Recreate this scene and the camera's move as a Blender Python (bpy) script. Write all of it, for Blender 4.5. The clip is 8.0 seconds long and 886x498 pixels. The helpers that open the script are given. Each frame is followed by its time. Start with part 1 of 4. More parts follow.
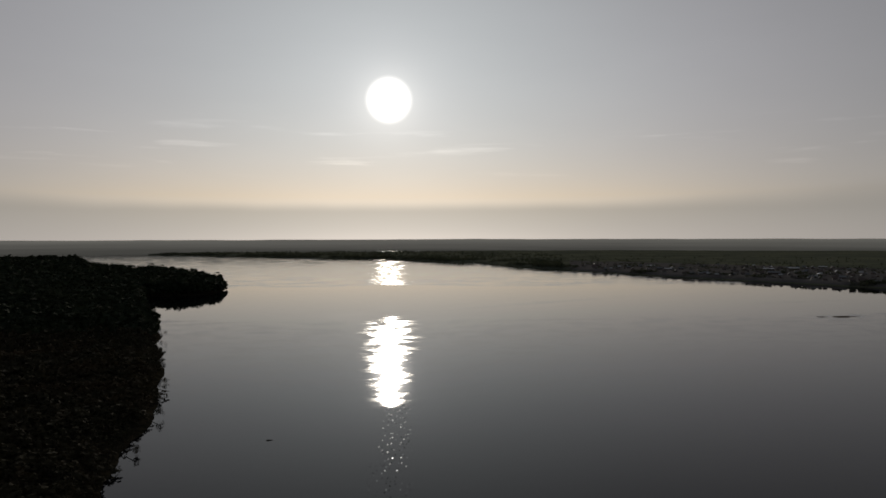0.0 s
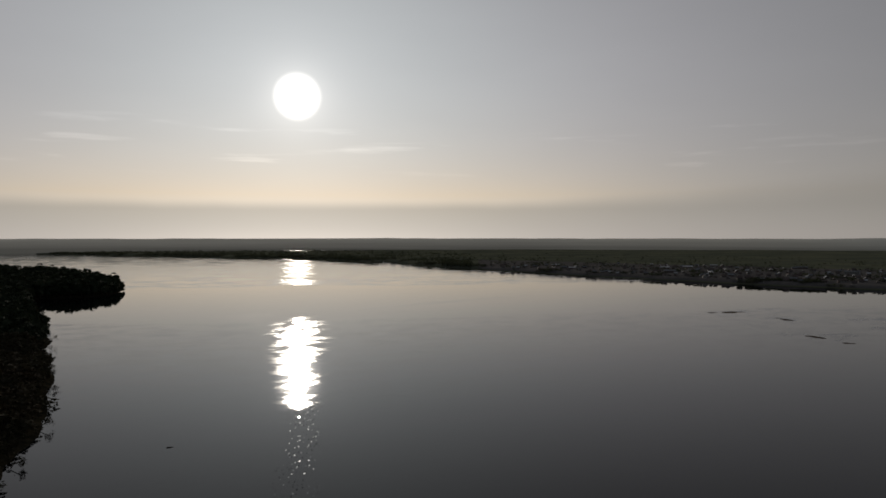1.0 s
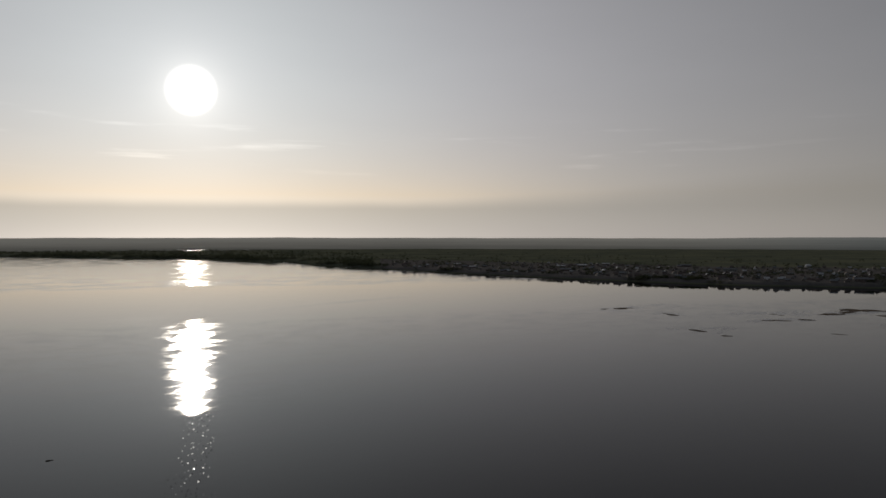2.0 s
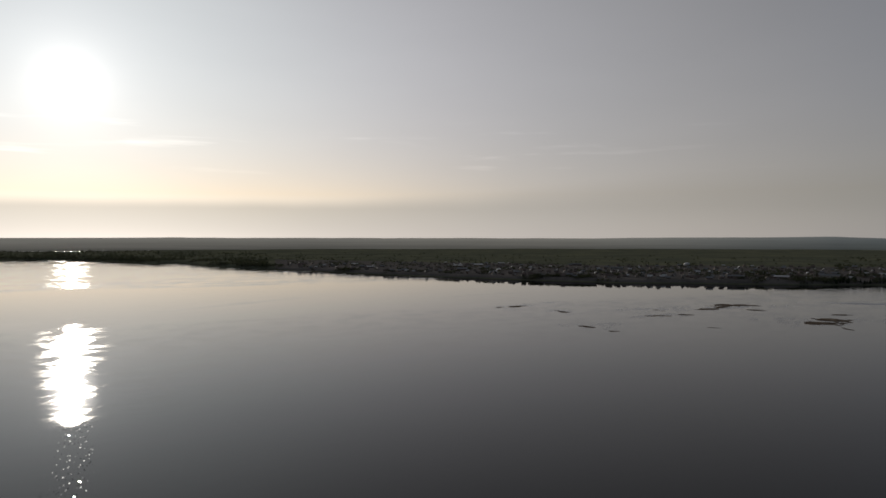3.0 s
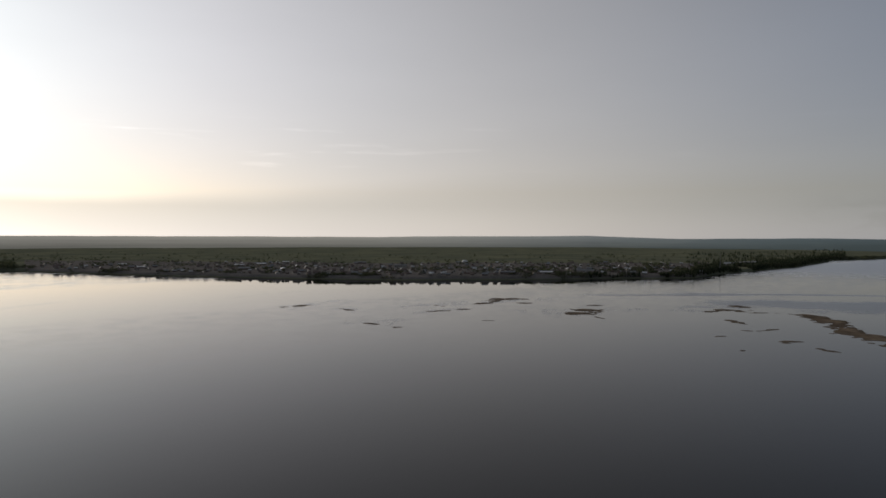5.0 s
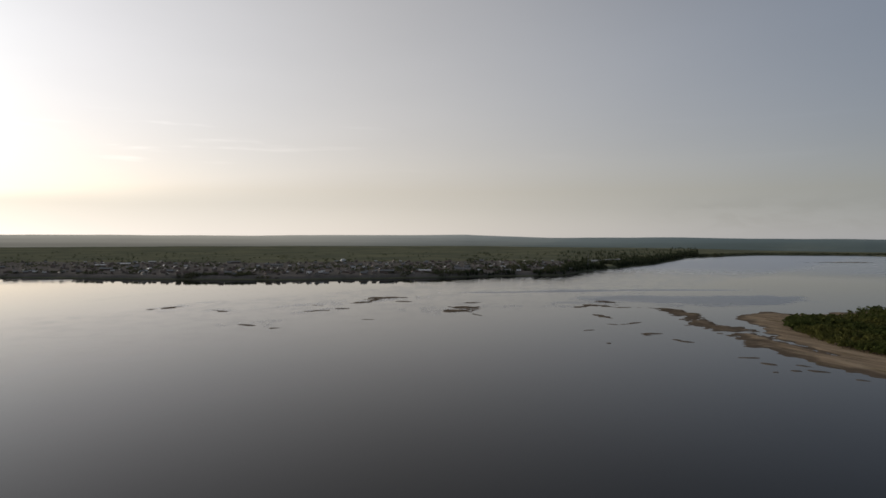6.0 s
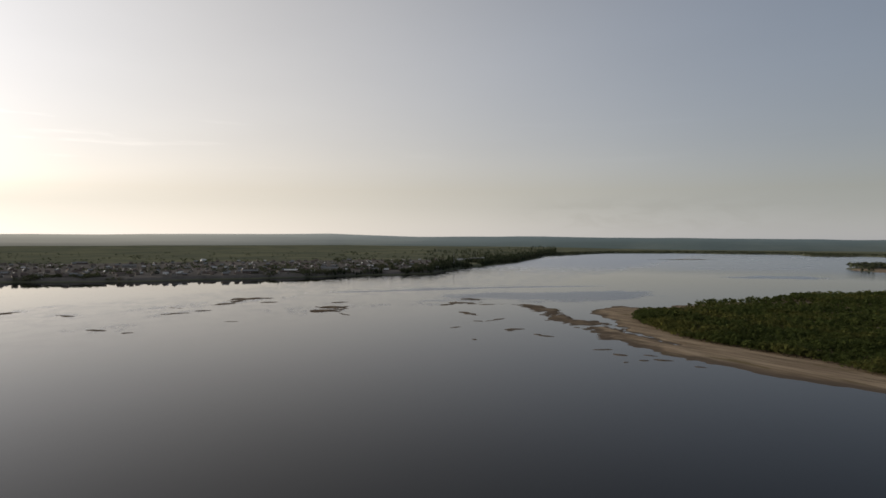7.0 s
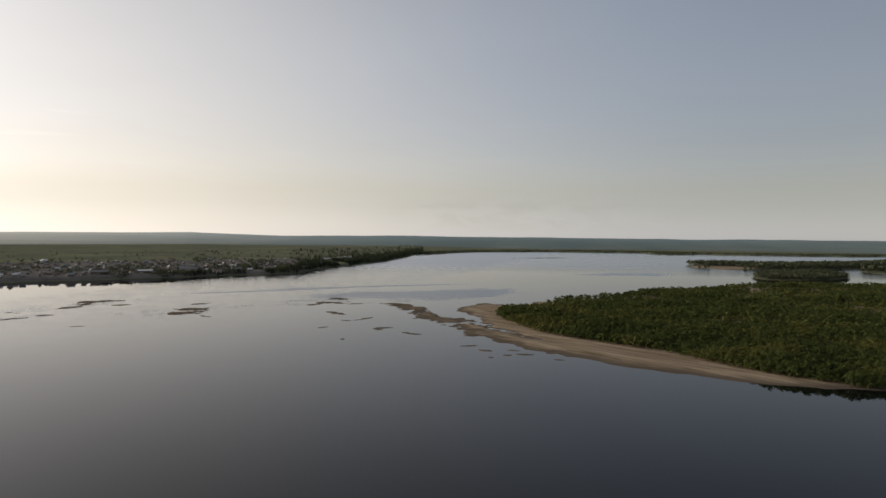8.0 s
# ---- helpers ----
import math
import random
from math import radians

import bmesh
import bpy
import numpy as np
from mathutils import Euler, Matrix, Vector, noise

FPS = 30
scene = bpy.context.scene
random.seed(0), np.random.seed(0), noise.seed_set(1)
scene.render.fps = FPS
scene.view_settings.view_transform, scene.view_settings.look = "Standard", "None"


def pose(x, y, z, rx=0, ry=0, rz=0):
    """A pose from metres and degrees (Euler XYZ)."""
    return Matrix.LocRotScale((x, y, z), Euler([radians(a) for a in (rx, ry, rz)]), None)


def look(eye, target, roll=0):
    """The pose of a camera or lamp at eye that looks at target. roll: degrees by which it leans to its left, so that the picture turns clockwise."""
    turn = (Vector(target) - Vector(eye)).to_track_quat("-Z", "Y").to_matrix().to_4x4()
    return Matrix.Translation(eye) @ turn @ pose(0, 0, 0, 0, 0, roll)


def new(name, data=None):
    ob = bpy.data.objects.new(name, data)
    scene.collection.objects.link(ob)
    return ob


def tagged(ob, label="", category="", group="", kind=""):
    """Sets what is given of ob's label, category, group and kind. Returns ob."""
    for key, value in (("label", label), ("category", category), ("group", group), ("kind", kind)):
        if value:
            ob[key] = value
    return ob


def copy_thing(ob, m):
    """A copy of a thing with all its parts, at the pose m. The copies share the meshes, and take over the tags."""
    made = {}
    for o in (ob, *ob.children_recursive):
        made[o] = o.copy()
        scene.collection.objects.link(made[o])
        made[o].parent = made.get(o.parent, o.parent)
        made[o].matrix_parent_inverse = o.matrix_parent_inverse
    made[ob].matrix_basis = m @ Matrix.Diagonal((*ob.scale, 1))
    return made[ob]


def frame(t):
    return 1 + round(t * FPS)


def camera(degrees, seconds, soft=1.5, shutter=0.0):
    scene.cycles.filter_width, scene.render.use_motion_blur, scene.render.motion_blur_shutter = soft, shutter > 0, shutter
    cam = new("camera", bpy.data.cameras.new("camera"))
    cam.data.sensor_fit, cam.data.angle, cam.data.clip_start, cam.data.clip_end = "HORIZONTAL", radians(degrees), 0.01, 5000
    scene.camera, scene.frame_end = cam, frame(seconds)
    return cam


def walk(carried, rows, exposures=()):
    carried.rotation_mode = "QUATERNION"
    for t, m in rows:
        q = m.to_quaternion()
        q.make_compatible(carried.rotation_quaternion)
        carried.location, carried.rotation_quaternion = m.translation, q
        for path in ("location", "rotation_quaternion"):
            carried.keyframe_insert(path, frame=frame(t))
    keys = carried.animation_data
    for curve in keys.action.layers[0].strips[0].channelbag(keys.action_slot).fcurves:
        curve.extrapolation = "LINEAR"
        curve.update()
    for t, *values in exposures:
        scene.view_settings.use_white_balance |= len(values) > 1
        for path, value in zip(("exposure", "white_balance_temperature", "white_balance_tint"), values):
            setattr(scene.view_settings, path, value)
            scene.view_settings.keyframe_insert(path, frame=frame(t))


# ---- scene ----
cam = camera(64.3, 8.0, soft=1.6)


def aim(x, y, z, pitch, roll, yaw):
    """A level pose turned to yaw, then pitched and rolled."""
    return pose(x, y, z, 90 + pitch, 0, yaw) @ pose(0, 0, 0, 0, 0, roll)


# a drone hovering 80 m over the river, turning to its right
walk(cam, [
    (0.0, aim(0.00, 0.00, 80.00, -0.744, -0.245, -2.398)),
    (0.5, aim(0.26, -0.60, 80.20, -0.750, -0.203, -5.950)),
    (1.0, aim(0.47, -1.00, 80.40, -0.834, -0.123, -9.694)),
    (1.5, aim(0.64, -1.20, 80.45, -0.888, -0.090, -13.636)),
    (3.0, aim(1.63, -1.05, 79.97, -0.904, -0.092, -25.946)),
    (3.5, aim(2.18, -1.14, 79.87, -0.941, -0.020, -30.272)),
    (4.0, aim(2.44, -1.30, 79.82, -0.959, 0.000, -34.624)),
    (4.5, aim(2.40, -1.55, 79.78, -0.988, 0.010, -38.822)),
    (6.0, aim(0.69, -1.79, 79.81, -1.125, 0.094, -53.097)),
    (6.5, aim(0.20, -1.75, 79.89, -1.147, 0.133, -58.489)),
    (7.0, aim(-0.30, -1.75, 79.93, -1.187, 0.141, -63.851)),
    (7.5, aim(-0.93, -1.78, 79.93, -1.218, 0.210, -69.199)),
    (8.0, aim(-1.64, -1.65, 79.85, -1.214, 0.326, -74.601)),
], exposures=[(0.0, -1.68, 6500, 10), (1.5, -1.60, 6500, 10), (3.0, -1.2, 6500, 10), (3.5, -1.07, 6500, 10), (4.5, -0.77, 6500, 10), (6.0, -0.32, 6650, 9), (7.0, -0.05, 6800, 9), (8.0, 0.18, 6900, 9)])

# ---- light: a low sun in thin haze ----
SUN_AZ, SUN_EL = radians(-1.93), radians(11.17)
SUN = Vector((math.sin(SUN_AZ) * math.cos(SUN_EL), math.cos(SUN_AZ) * math.cos(SUN_EL), math.sin(SUN_EL)))

lamp = bpy.data.lights.new("sun", "SUN")
lamp.energy, lamp.angle, lamp.color = 2.2, radians(0.6), (1.0, 0.9, 0.76)
sun = new("sun", lamp)
sun.matrix_world = look((0, 0, 300), Vector((0, 0, 300)) - SUN)


class Net:
    """Short hand for a node tree."""

    def __init__(self, tree):
        self.tree, self.nodes, self.links = tree, tree.nodes, tree.links
        self.nodes.clear()

    def put(self, kind, inputs=None, **attrs):
        n = self.nodes.new(kind)
        for k, v in attrs.items():
            setattr(n, k, v)
        for k, v in (inputs or {}).items():
            self.give(n.inputs[k], v)
        return n

    def give(self, socket, v):
        if isinstance(v, bpy.types.NodeSocket):
            self.links.new(v, socket)
        elif isinstance(v, bpy.types.Node):
            self.links.new(v.outputs[0], socket)
        else:
            socket.default_value = v

    def math(self, op, a, b=0.0, c=0.0, clamp=False):
        return self.put("ShaderNodeMath", {0: a, 1: b, 2: c}, operation=op, use_clamp=clamp).outputs[0]

    def span(self, v, a, b, c=0.0, d=1.0, smooth=True):
        return self.put("ShaderNodeMapRange", {0: v, 1: a, 2: b, 3: c, 4: d},
                        interpolation_type="SMOOTHSTEP" if smooth else "LINEAR").outputs[0]

    def mix(self, f, a, b, blend="MIX"):
        return self.put("ShaderNodeMix", {0: f, 6: a, 7: b}, data_type="RGBA", blend_type=blend).outputs[2]

    def noise(self, vec, scale, detail=4.0, rough=0.55, warp=0.0):
        return self.put("ShaderNodeTexNoise", {"Vector": vec, "Scale": scale, "Detail": detail, "Roughness": rough, "Distortion": warp}).outputs[0]

    def stretch(self, vec, scale, turn=0.0):
        if turn:
            vec = self.put("ShaderNodeVectorRotate", {"Vector": vec, "Angle": -turn}, rotation_type="Z_AXIS").outputs[0]
        return self.put("ShaderNodeMapping", {0: vec, 3: scale}).outputs[0]


def rgb(r, g, b):
    return (r, g, b, 1.0)


def make_world():
    world = bpy.data.worlds.new("hazy_evening_sky")
    world.use_nodes = True
    scene.world = world
    n = Net(world.node_tree)
    way = n.put("ShaderNodeTexCoord").outputs["Generated"]
    way = n.put("ShaderNodeVectorMath", {0: way}, operation="NORMALIZE").outputs[0]
    sky = n.put("ShaderNodeTexSky", {"Vector": way}, sky_type="NISHITA", sun_disc=False, sun_elevation=SUN_EL, sun_rotation=SUN_AZ,
                altitude=100.0, air_density=1.0, dust_density=0.1, ozone_density=1.0)
    xyz = n.put("ShaderNodeSeparateXYZ", {0: way})
    x, y, z = xyz.outputs
    el = n.math("MULTIPLY", n.math("ARCSINE", z), 57.2958)
    az = n.math("MULTIPLY", n.math("ARCTAN2", x, y), 57.2958)
    dot = n.put("ShaderNodeVectorMath", {0: way, 1: SUN}, operation="DOT_PRODUCT").outputs["Value"]
    off = n.math("MULTIPLY", n.math("ARCCOSINE", n.math("MINIMUM", dot, 0.9999999)), 57.2958)
    # the haze: a milky veil, warm low down, brightest towards the sun, thinner overhead
    low = n.math("EXPONENT", n.math("DIVIDE", n.math("ABSOLUTE", n.math("SUBTRACT", el, 3.5)), n.span(off, 20.0, 60.0, -3.4, -5.5)))
    sunward = n.math("EXPONENT", n.math("DIVIDE", off, -44.0))
    away = n.span(off, 44.0, 110.0)
    veil = n.mix(n.span(off, 6.0, 30.0), rgb(0.955, 1.0, 1.025), rgb(1.01, 0.985, 1.035))
    veil = n.mix(away, veil, rgb(0.54, 0.82, 1.38))
    veil = n.mix(n.math("MULTIPLY", low, n.math("MULTIPLY_ADD", away, -0.28, 0.95)), veil, n.mix(away, n.mix(n.span(off, 14.0, 42.0), rgb(1.26, 0.99, 0.70), rgb(1.14, 0.98, 0.86)), rgb(0.99, 1.0, 0.94)))
    thin = n.math("EXPONENT", n.math("MULTIPLY", n.math("MAXIMUM", el, 0.0), n.math("MULTIPLY_ADD", sunward, 0.020, -0.031)))
    veil_power = n.math("MULTIPLY", n.math("MULTIPLY_ADD", sunward, 1.88, 0.03), thin)
    # a bank of denser haze over the horizon
    edge = n.math("ADD", el, n.math("MULTIPLY", n.math("SUBTRACT", n.noise(n.put("ShaderNodeCombineXYZ", {0: az, 1: 0.0, 2: 0.0}), 0.05, 3), 0.5), 0.9))
    bank = n.math("MULTIPLY", n.span(edge, 2.2, n.span(off, 15.0, 60.0, 3.2, 6.0), 1.0, 0.0), n.span(off, 20.0, 55.0, 1.0, 0.6))
    veil_power = n.math("MULTIPLY", veil_power, n.math("MULTIPLY_ADD", bank, n.math("MULTIPLY_ADD", sunward, -0.36, -0.20), 1.0))
    veil_power = n.math("MULTIPLY", veil_power, n.math("MULTIPLY_ADD", n.math("MULTIPLY", away, low), -0.26, 1.0))
    veil_power = n.math("MULTIPLY", veil_power, n.math("MULTIPLY_ADD", n.math("MULTIPLY", n.span(off, 16.0, 40.0), low), -0.17, 1.0))
    # thin streaks of cloud low in the sky
    streak_at = n.put("ShaderNodeCombineXYZ", {0: n.math("MULTIPLY", az, 0.09), 1: n.math("MULTIPLY", el, 1.1), 2: 0.0})
    streak = n.span(n.noise(streak_at, 1.0, 4, 0.5, 0.25), 0.56, 0.74)
    zone = n.math("MULTIPLY", n.span(el, 4.5, 6.2), n.span(el, 8.0, 10.0, 1.0, 0.0))
    streak = n.math("MULTIPLY", n.math("MULTIPLY", streak, zone), n.span(n.math("ABSOLUTE", az), 26.0, 60.0, 1.0, 0.1))
    veil_power = n.math("MULTIPLY_ADD", n.math("MULTIPLY", streak, sunward), 0.44, veil_power)
    # smoke drifting low over the far hills
    plume = n.math("MULTIPLY", n.math("MULTIPLY", n.span(az, 68.0, 74.0), n.span(az, 80.0, 100.0, 1.0, 0.0)), n.math("MULTIPLY", n.span(el, 1.8, 3.6, 1.0, 0.0), n.span(el, -0.5, 1.2)))
    billow = n.span(n.noise(n.put("ShaderNodeCombineXYZ", {0: n.math("MULTIPLY", az, 0.3), 1: n.math("MULTIPLY", el, 0.9), 2: 4.0}), 1.0, 5, 0.6, 0.5), 0.38, 0.62)
    veil_power = n.math("MULTIPLY", veil_power, n.math("MULTIPLY_ADD", n.math("MULTIPLY", plume, billow), -0.13, 1.0))
    mottle = n.noise(n.stretch(way, (1.0, 1.0, 4.0)), 2.2, 5)
    veil_power = n.math("MULTIPLY", veil_power, n.math("MULTIPLY_ADD", mottle, 0.16, 0.92))
    # the sun seen through the haze: its disc and the aureole round it
    disc = n.span(off, 0.4, 2.05, 9.0, 0.0)
    ring = n.math("MULTIPLY", n.math("EXPONENT", n.math("DIVIDE", off, -1.3)), 1.9)
    glow = n.math("ADD", n.math("ADD", disc, ring), n.math("MULTIPLY", n.math("EXPONENT", n.math("DIVIDE", off, -9.0)), 0.12))
    hazed = n.put("ShaderNodeHueSaturation", {"Color": sky.outputs[0], "Saturation": 0.3})
    a = n.put("ShaderNodeBackground", {0: hazed, 1: 0.05})
    b = n.put("ShaderNodeBackground", {0: veil, 1: veil_power})
    c = n.put("ShaderNodeBackground", {0: rgb(1.0, 0.95, 0.88), 1: glow})
    ab = n.put("ShaderNodeAddShader", {0: a, 1: b})
    abc = n.put("ShaderNodeAddShader", {0: ab, 1: c})
    n.put("ShaderNodeOutputWorld", {0: abc})


make_world()

# ---- materials ----


def material(name, build):
    m = bpy.data.materials.new(name)
    m.use_nodes = True
    n = Net(m.node_tree)
    where = n.put("ShaderNodeNewGeometry").outputs["Position"]
    n.put("ShaderNodeOutputMaterial", {0: build(n, where)})
    return m


def plain(n, color, rough=0.85, bump=None, depth=0.1, **more):
    ins = {"Base Color": color, "Roughness": rough, "Specular IOR Level": 0.0 if rough > 0.84 else 0.4, **more}
    if bump is not None:
        ins["Normal"] = n.put("ShaderNodeBump", {"Height": bump, "Distance": depth, "Strength": 1.0})
    return n.put("ShaderNodeBsdfPrincipled", ins)


def water_look(n, where):
    xyz = n.put("ShaderNodeSeparateXYZ", {0: where})
    x, y = xyz.outputs[0], xyz.outputs[1]
    # bands of wind: ripples roughen the surface in streaks that lie across the river
    ragged = n.math("MULTIPLY", n.math("SUBTRACT", n.noise(n.stretch(where, (0.006, 0.022, 0.0), 0.06), 1.0, 6, 0.65), 0.5), 130.0)
    yy = n.math("ADD", y, ragged)
    near_band = n.math("MULTIPLY", n.math("MULTIPLY", n.span(yy, 310.0, 380.0), n.span(yy, 330.0, 600.0, 0.78, 1.0)), n.span(yy, 690.0, 760.0, 1.0, 0.0))
    far_band = n.math("MULTIPLY", n.span(yy, 1150.0, 1260.0), n.math("MULTIPLY_ADD", n.span(n.noise(n.stretch(where, (0.010, 0.016, 0.0)), 1.0, 6, 0.7), 0.42, 0.56), 0.75, 0.25))
    wind = n.math("MAXIMUM", near_band, far_band)
    gusts = n.span(n.noise(n.stretch(where, (0.034, 0.046, 0.0), 0.1), 1.0, 6, 0.75, 0.3), 0.43, 0.57)
    patches = n.noise(n.stretch(where, (0.0022, 0.008, 0.0), -0.5), 1.0, 5, 0.6, 0.6)
    slick = n.span(patches, 0.54, 0.66)
    # a wide ruffled reach beyond the spit, and streaks of current over the shallows
    def reach(cx, cy, long, wide, angle):
        to = n.put("ShaderNodeVectorMath", {0: where, 1: (cx, cy, 0)}, operation="SUBTRACT").outputs[0]
        to = n.put("ShaderNodeVectorRotate", {"Vector": to, "Angle": -angle}, rotation_type="Z_AXIS").outputs[0]
        far = n.put("ShaderNodeVectorMath", {0: n.put("ShaderNodeVectorMath", {0: to, 1: (1 / long, 1 / wide, 0)}, operation="MULTIPLY").outputs[0]}, operation="LENGTH").outputs["Value"]
        far = n.math("ADD", far, n.math("MULTIPLY", n.math("SUBTRACT", n.noise(n.stretch(where, (0.012, 0.012, 0.0)), 1.0, 5, 0.65), 0.5), 2.2))
        return n.span(far, 0.55, 1.15, 1.0, 0.0)
    ruffled = n.math("MAXIMUM", reach(890, 270, 170, 75, -0.85), reach(1010, 370, 190, 14, -0.9))
    ruffled = n.math("MAXIMUM", ruffled, reach(890, 480, 170, 16, -0.75))
    ruffled = n.math("MAXIMUM", ruffled, n.math("MAXIMUM", n.math("MULTIPLY", reach(150, 880, 190, 14, 0.55), 0.35), reach(1480, 10, 120, 60, -1.1)))
    shallow = n.math("MAXIMUM", reach(455, 705, 75, 16, 0.5), n.math("MAXIMUM", reach(640, 440, 90, 20, -0.6), reach(600, 590, 110, 22, -0.3)))
    shallow = n.math("MAXIMUM", shallow, n.math("MAXIMUM", reach(470, 868, 90, 14, 0.2), reach(410, 510, 30, 22, 0.0)))
    for cx, cy, long, wide, angle in ((640, 578, 95, 20, -0.2), (520, 548, 60, 16, -0.1), (610, 440, 75, 26, 0.0), (735, 338, 80, 24, -0.9), (432, 700, 45, 16, 0.1), (450, 622, 20, 26, 0.2), (396, 505, 18, 34, 0.2), (580, 250, 50, 20, -0.6)):
        shallow = n.math("MAXIMUM", shallow, reach(cx, cy, long, wide, angle))
    streaks = n.span(n.noise(n.stretch(where, (0.03, 0.16, 0.0), 0.6), 1.0, 4, 0.6, 0.8), 0.38, 0.66)
    shallow = n.math("MULTIPLY", n.math("MULTIPLY", shallow, streaks), 0.5)
    ruffled = n.math("MAXIMUM", ruffled, shallow)
    ripple = n.noise(n.stretch(where, (0.35, 0.9, 0.0)), 1.0, 3, 0.6)
    swell = n.noise(n.stretch(where, (0.05, 0.14, 0.0)), 1.0, 4, 0.6)
    strength = n.math("MULTIPLY", wind, n.math("MULTIPLY_ADD", gusts, 0.016, 0.006))
    strength = n.math("MULTIPLY_ADD", ruffled, 0.05, n.math("ADD", strength, 0.002))
    height = n.math("ADD", n.math("MULTIPLY", ripple, strength), n.math("MULTIPLY", swell, 0.014))
    rough = n.math("MULTIPLY_ADD", n.math("MULTIPLY", wind, n.math("MULTIPLY_ADD", gusts, 0.62, 0.38)), 0.185, 0.035)
    rough = n.math("MULTIPLY_ADD", slick, 0.03, rough)
    ruffled = n.math("MAXIMUM", ruffled, n.math("MULTIPLY", n.span(x, 1250.0, 1900.0), 0.7))
    rough = n.math("MULTIPLY_ADD", ruffled, 0.33, rough)
    bump = n.put("ShaderNodeBump", {"Height": height, "Distance": 1.0, "Strength": 1.0})
    # single wavelets here and there, each a small tilted facet
    cell = n.put("ShaderNodeTexVoronoi", {"Vector": n.stretch(where, (2.2, 0.7, 0.0)), "Scale": 1.0}, feature="F1")
    tone = n.put("ShaderNodeSeparateColor", {0: cell.outputs["Color"]})
    some = n.math("MULTIPLY", n.math("GREATER_THAN", tone.outputs[2], 0.93), reach(-8, 275, 7.5, 150, 0.0))
    tilt = n.put("ShaderNodeCombineXYZ", {0: n.math("MULTIPLY", n.math("SUBTRACT", tone.outputs[0], 0.5), n.math("MULTIPLY", some, 0.02)),
                                          1: n.math("MULTIPLY", n.math("SUBTRACT", tone.outputs[1], 0.5), n.math("MULTIPLY", some, 0.15)), 2: 0.0})
    bump = n.put("ShaderNodeVectorMath", {0: n.put("ShaderNodeVectorMath", {0: bump, 1: tilt}, operation="ADD").outputs[0]}, operation="NORMALIZE").outputs[0]
    murk = n.put("ShaderNodeBsdfDiffuse", {"Color": rgb(0.005, 0.006, 0.007)})
    mirror = n.put("ShaderNodeBsdfGlossy", {"Color": rgb(1, 1, 1), "Roughness": rough, "Normal": bump}, distribution="BECKMANN")
    return n.put("ShaderNodeMixShader", {0: n.put("ShaderNodeFresnel", {"IOR": 1.2, "Normal": bump}), 1: murk, 2: mirror})


def ground_look(n, where):
    big = n.noise(n.stretch(where, (0.004, 0.004, 0.0)), 1.0, 8, 0.72)
    small = n.noise(where, 0.05, 6, 0.7)
    c = n.mix(n.span(big, 0.42, 0.6), rgb(0.135, 0.146, 0.105), rgb(0.195, 0.198, 0.130))
    c = n.mix(n.span(small, 0.5, 0.75), c, rgb(0.135, 0.136, 0.098))
    return plain(n, c, 0.95, small, 0.3)


def sand_look(n, where):
    big = n.noise(n.stretch(where, (0.010, 0.07, 0.0), 0.95), 1.0, 6, 0.65)
    lines = n.noise(n.stretch(where, (0.016, 0.32, 0.0), 0.95), 1.0, 5, 0.7, 0.4)
    fine = n.noise(n.stretch(where, (0.05, 0.55, 0.0), 0.95), 1.0, 6, 0.75)
    z = n.put("ShaderNodeSeparateXYZ", {0: where}).outputs[2]
    c = n.mix(n.span(big, 0.4, 0.62), rgb(0.27, 0.205, 0.145), rgb(0.43, 0.34, 0.245))
    c = n.mix(n.math("MULTIPLY", n.span(lines, 0.49, 0.56), 0.6), c, rgb(0.15, 0.115, 0.078))
    c = n.mix(n.math("MULTIPLY", n.span(fine, 0.56, 0.70), 0.45), c, rgb(0.50, 0.41, 0.31))
    # wet and dark at the waterline, with drift lines above it
    level = n.math("MULTIPLY_ADD", n.math("SUBTRACT", fine, 0.5), 0.5, z)
    wet = n.span(level, 0.18, 0.74, 1.0, 0.0)
    c = n.mix(n.math("MULTIPLY", wet, 0.85), c, rgb(0.104, 0.084, 0.068))
    algae = n.span(n.noise(n.stretch(where, (0.012, 0.06, 0.0), 0.95), 1.0, 5, 0.7, 0.5), 0.57, 0.66)
    c = n.mix(n.math("MULTIPLY", algae, 0.7), c, rgb(0.13, 0.105, 0.05))
    return plain(n, c, 0.9, fine, 0.15)


def hills_look(n, where):
    big = n.noise(n.stretch(where, (0.0012, 0.0012, 0.006)), 1.0, 5, 0.6)
    ridges = n.noise(n.stretch(where, (0.0007, 0.0007, 0.05)), 1.0, 5, 0.65)
    c = n.mix(n.span(big, 0.4, 0.62), rgb(0.06, 0.078, 0.062), rgb(0.10, 0.115, 0.090))
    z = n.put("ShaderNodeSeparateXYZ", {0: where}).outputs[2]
    # haze painted as emission: stronger higher up, brighter and warmer towards the sun
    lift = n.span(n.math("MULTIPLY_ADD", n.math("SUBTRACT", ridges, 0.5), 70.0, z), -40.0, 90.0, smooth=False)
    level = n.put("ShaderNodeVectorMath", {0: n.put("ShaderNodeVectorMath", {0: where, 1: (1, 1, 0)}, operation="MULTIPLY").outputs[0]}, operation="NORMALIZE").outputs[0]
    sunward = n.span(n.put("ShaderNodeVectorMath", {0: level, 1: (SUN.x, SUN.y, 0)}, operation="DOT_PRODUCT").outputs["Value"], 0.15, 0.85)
    haze_glow = n.math("MULTIPLY", lift, n.math("MULTIPLY_ADD", sunward, 0.26, 0.11))
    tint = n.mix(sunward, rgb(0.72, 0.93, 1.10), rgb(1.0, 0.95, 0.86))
    return plain(n, c, 1.0, **{"Emission Color": tint, "Emission Strength": haze_glow})


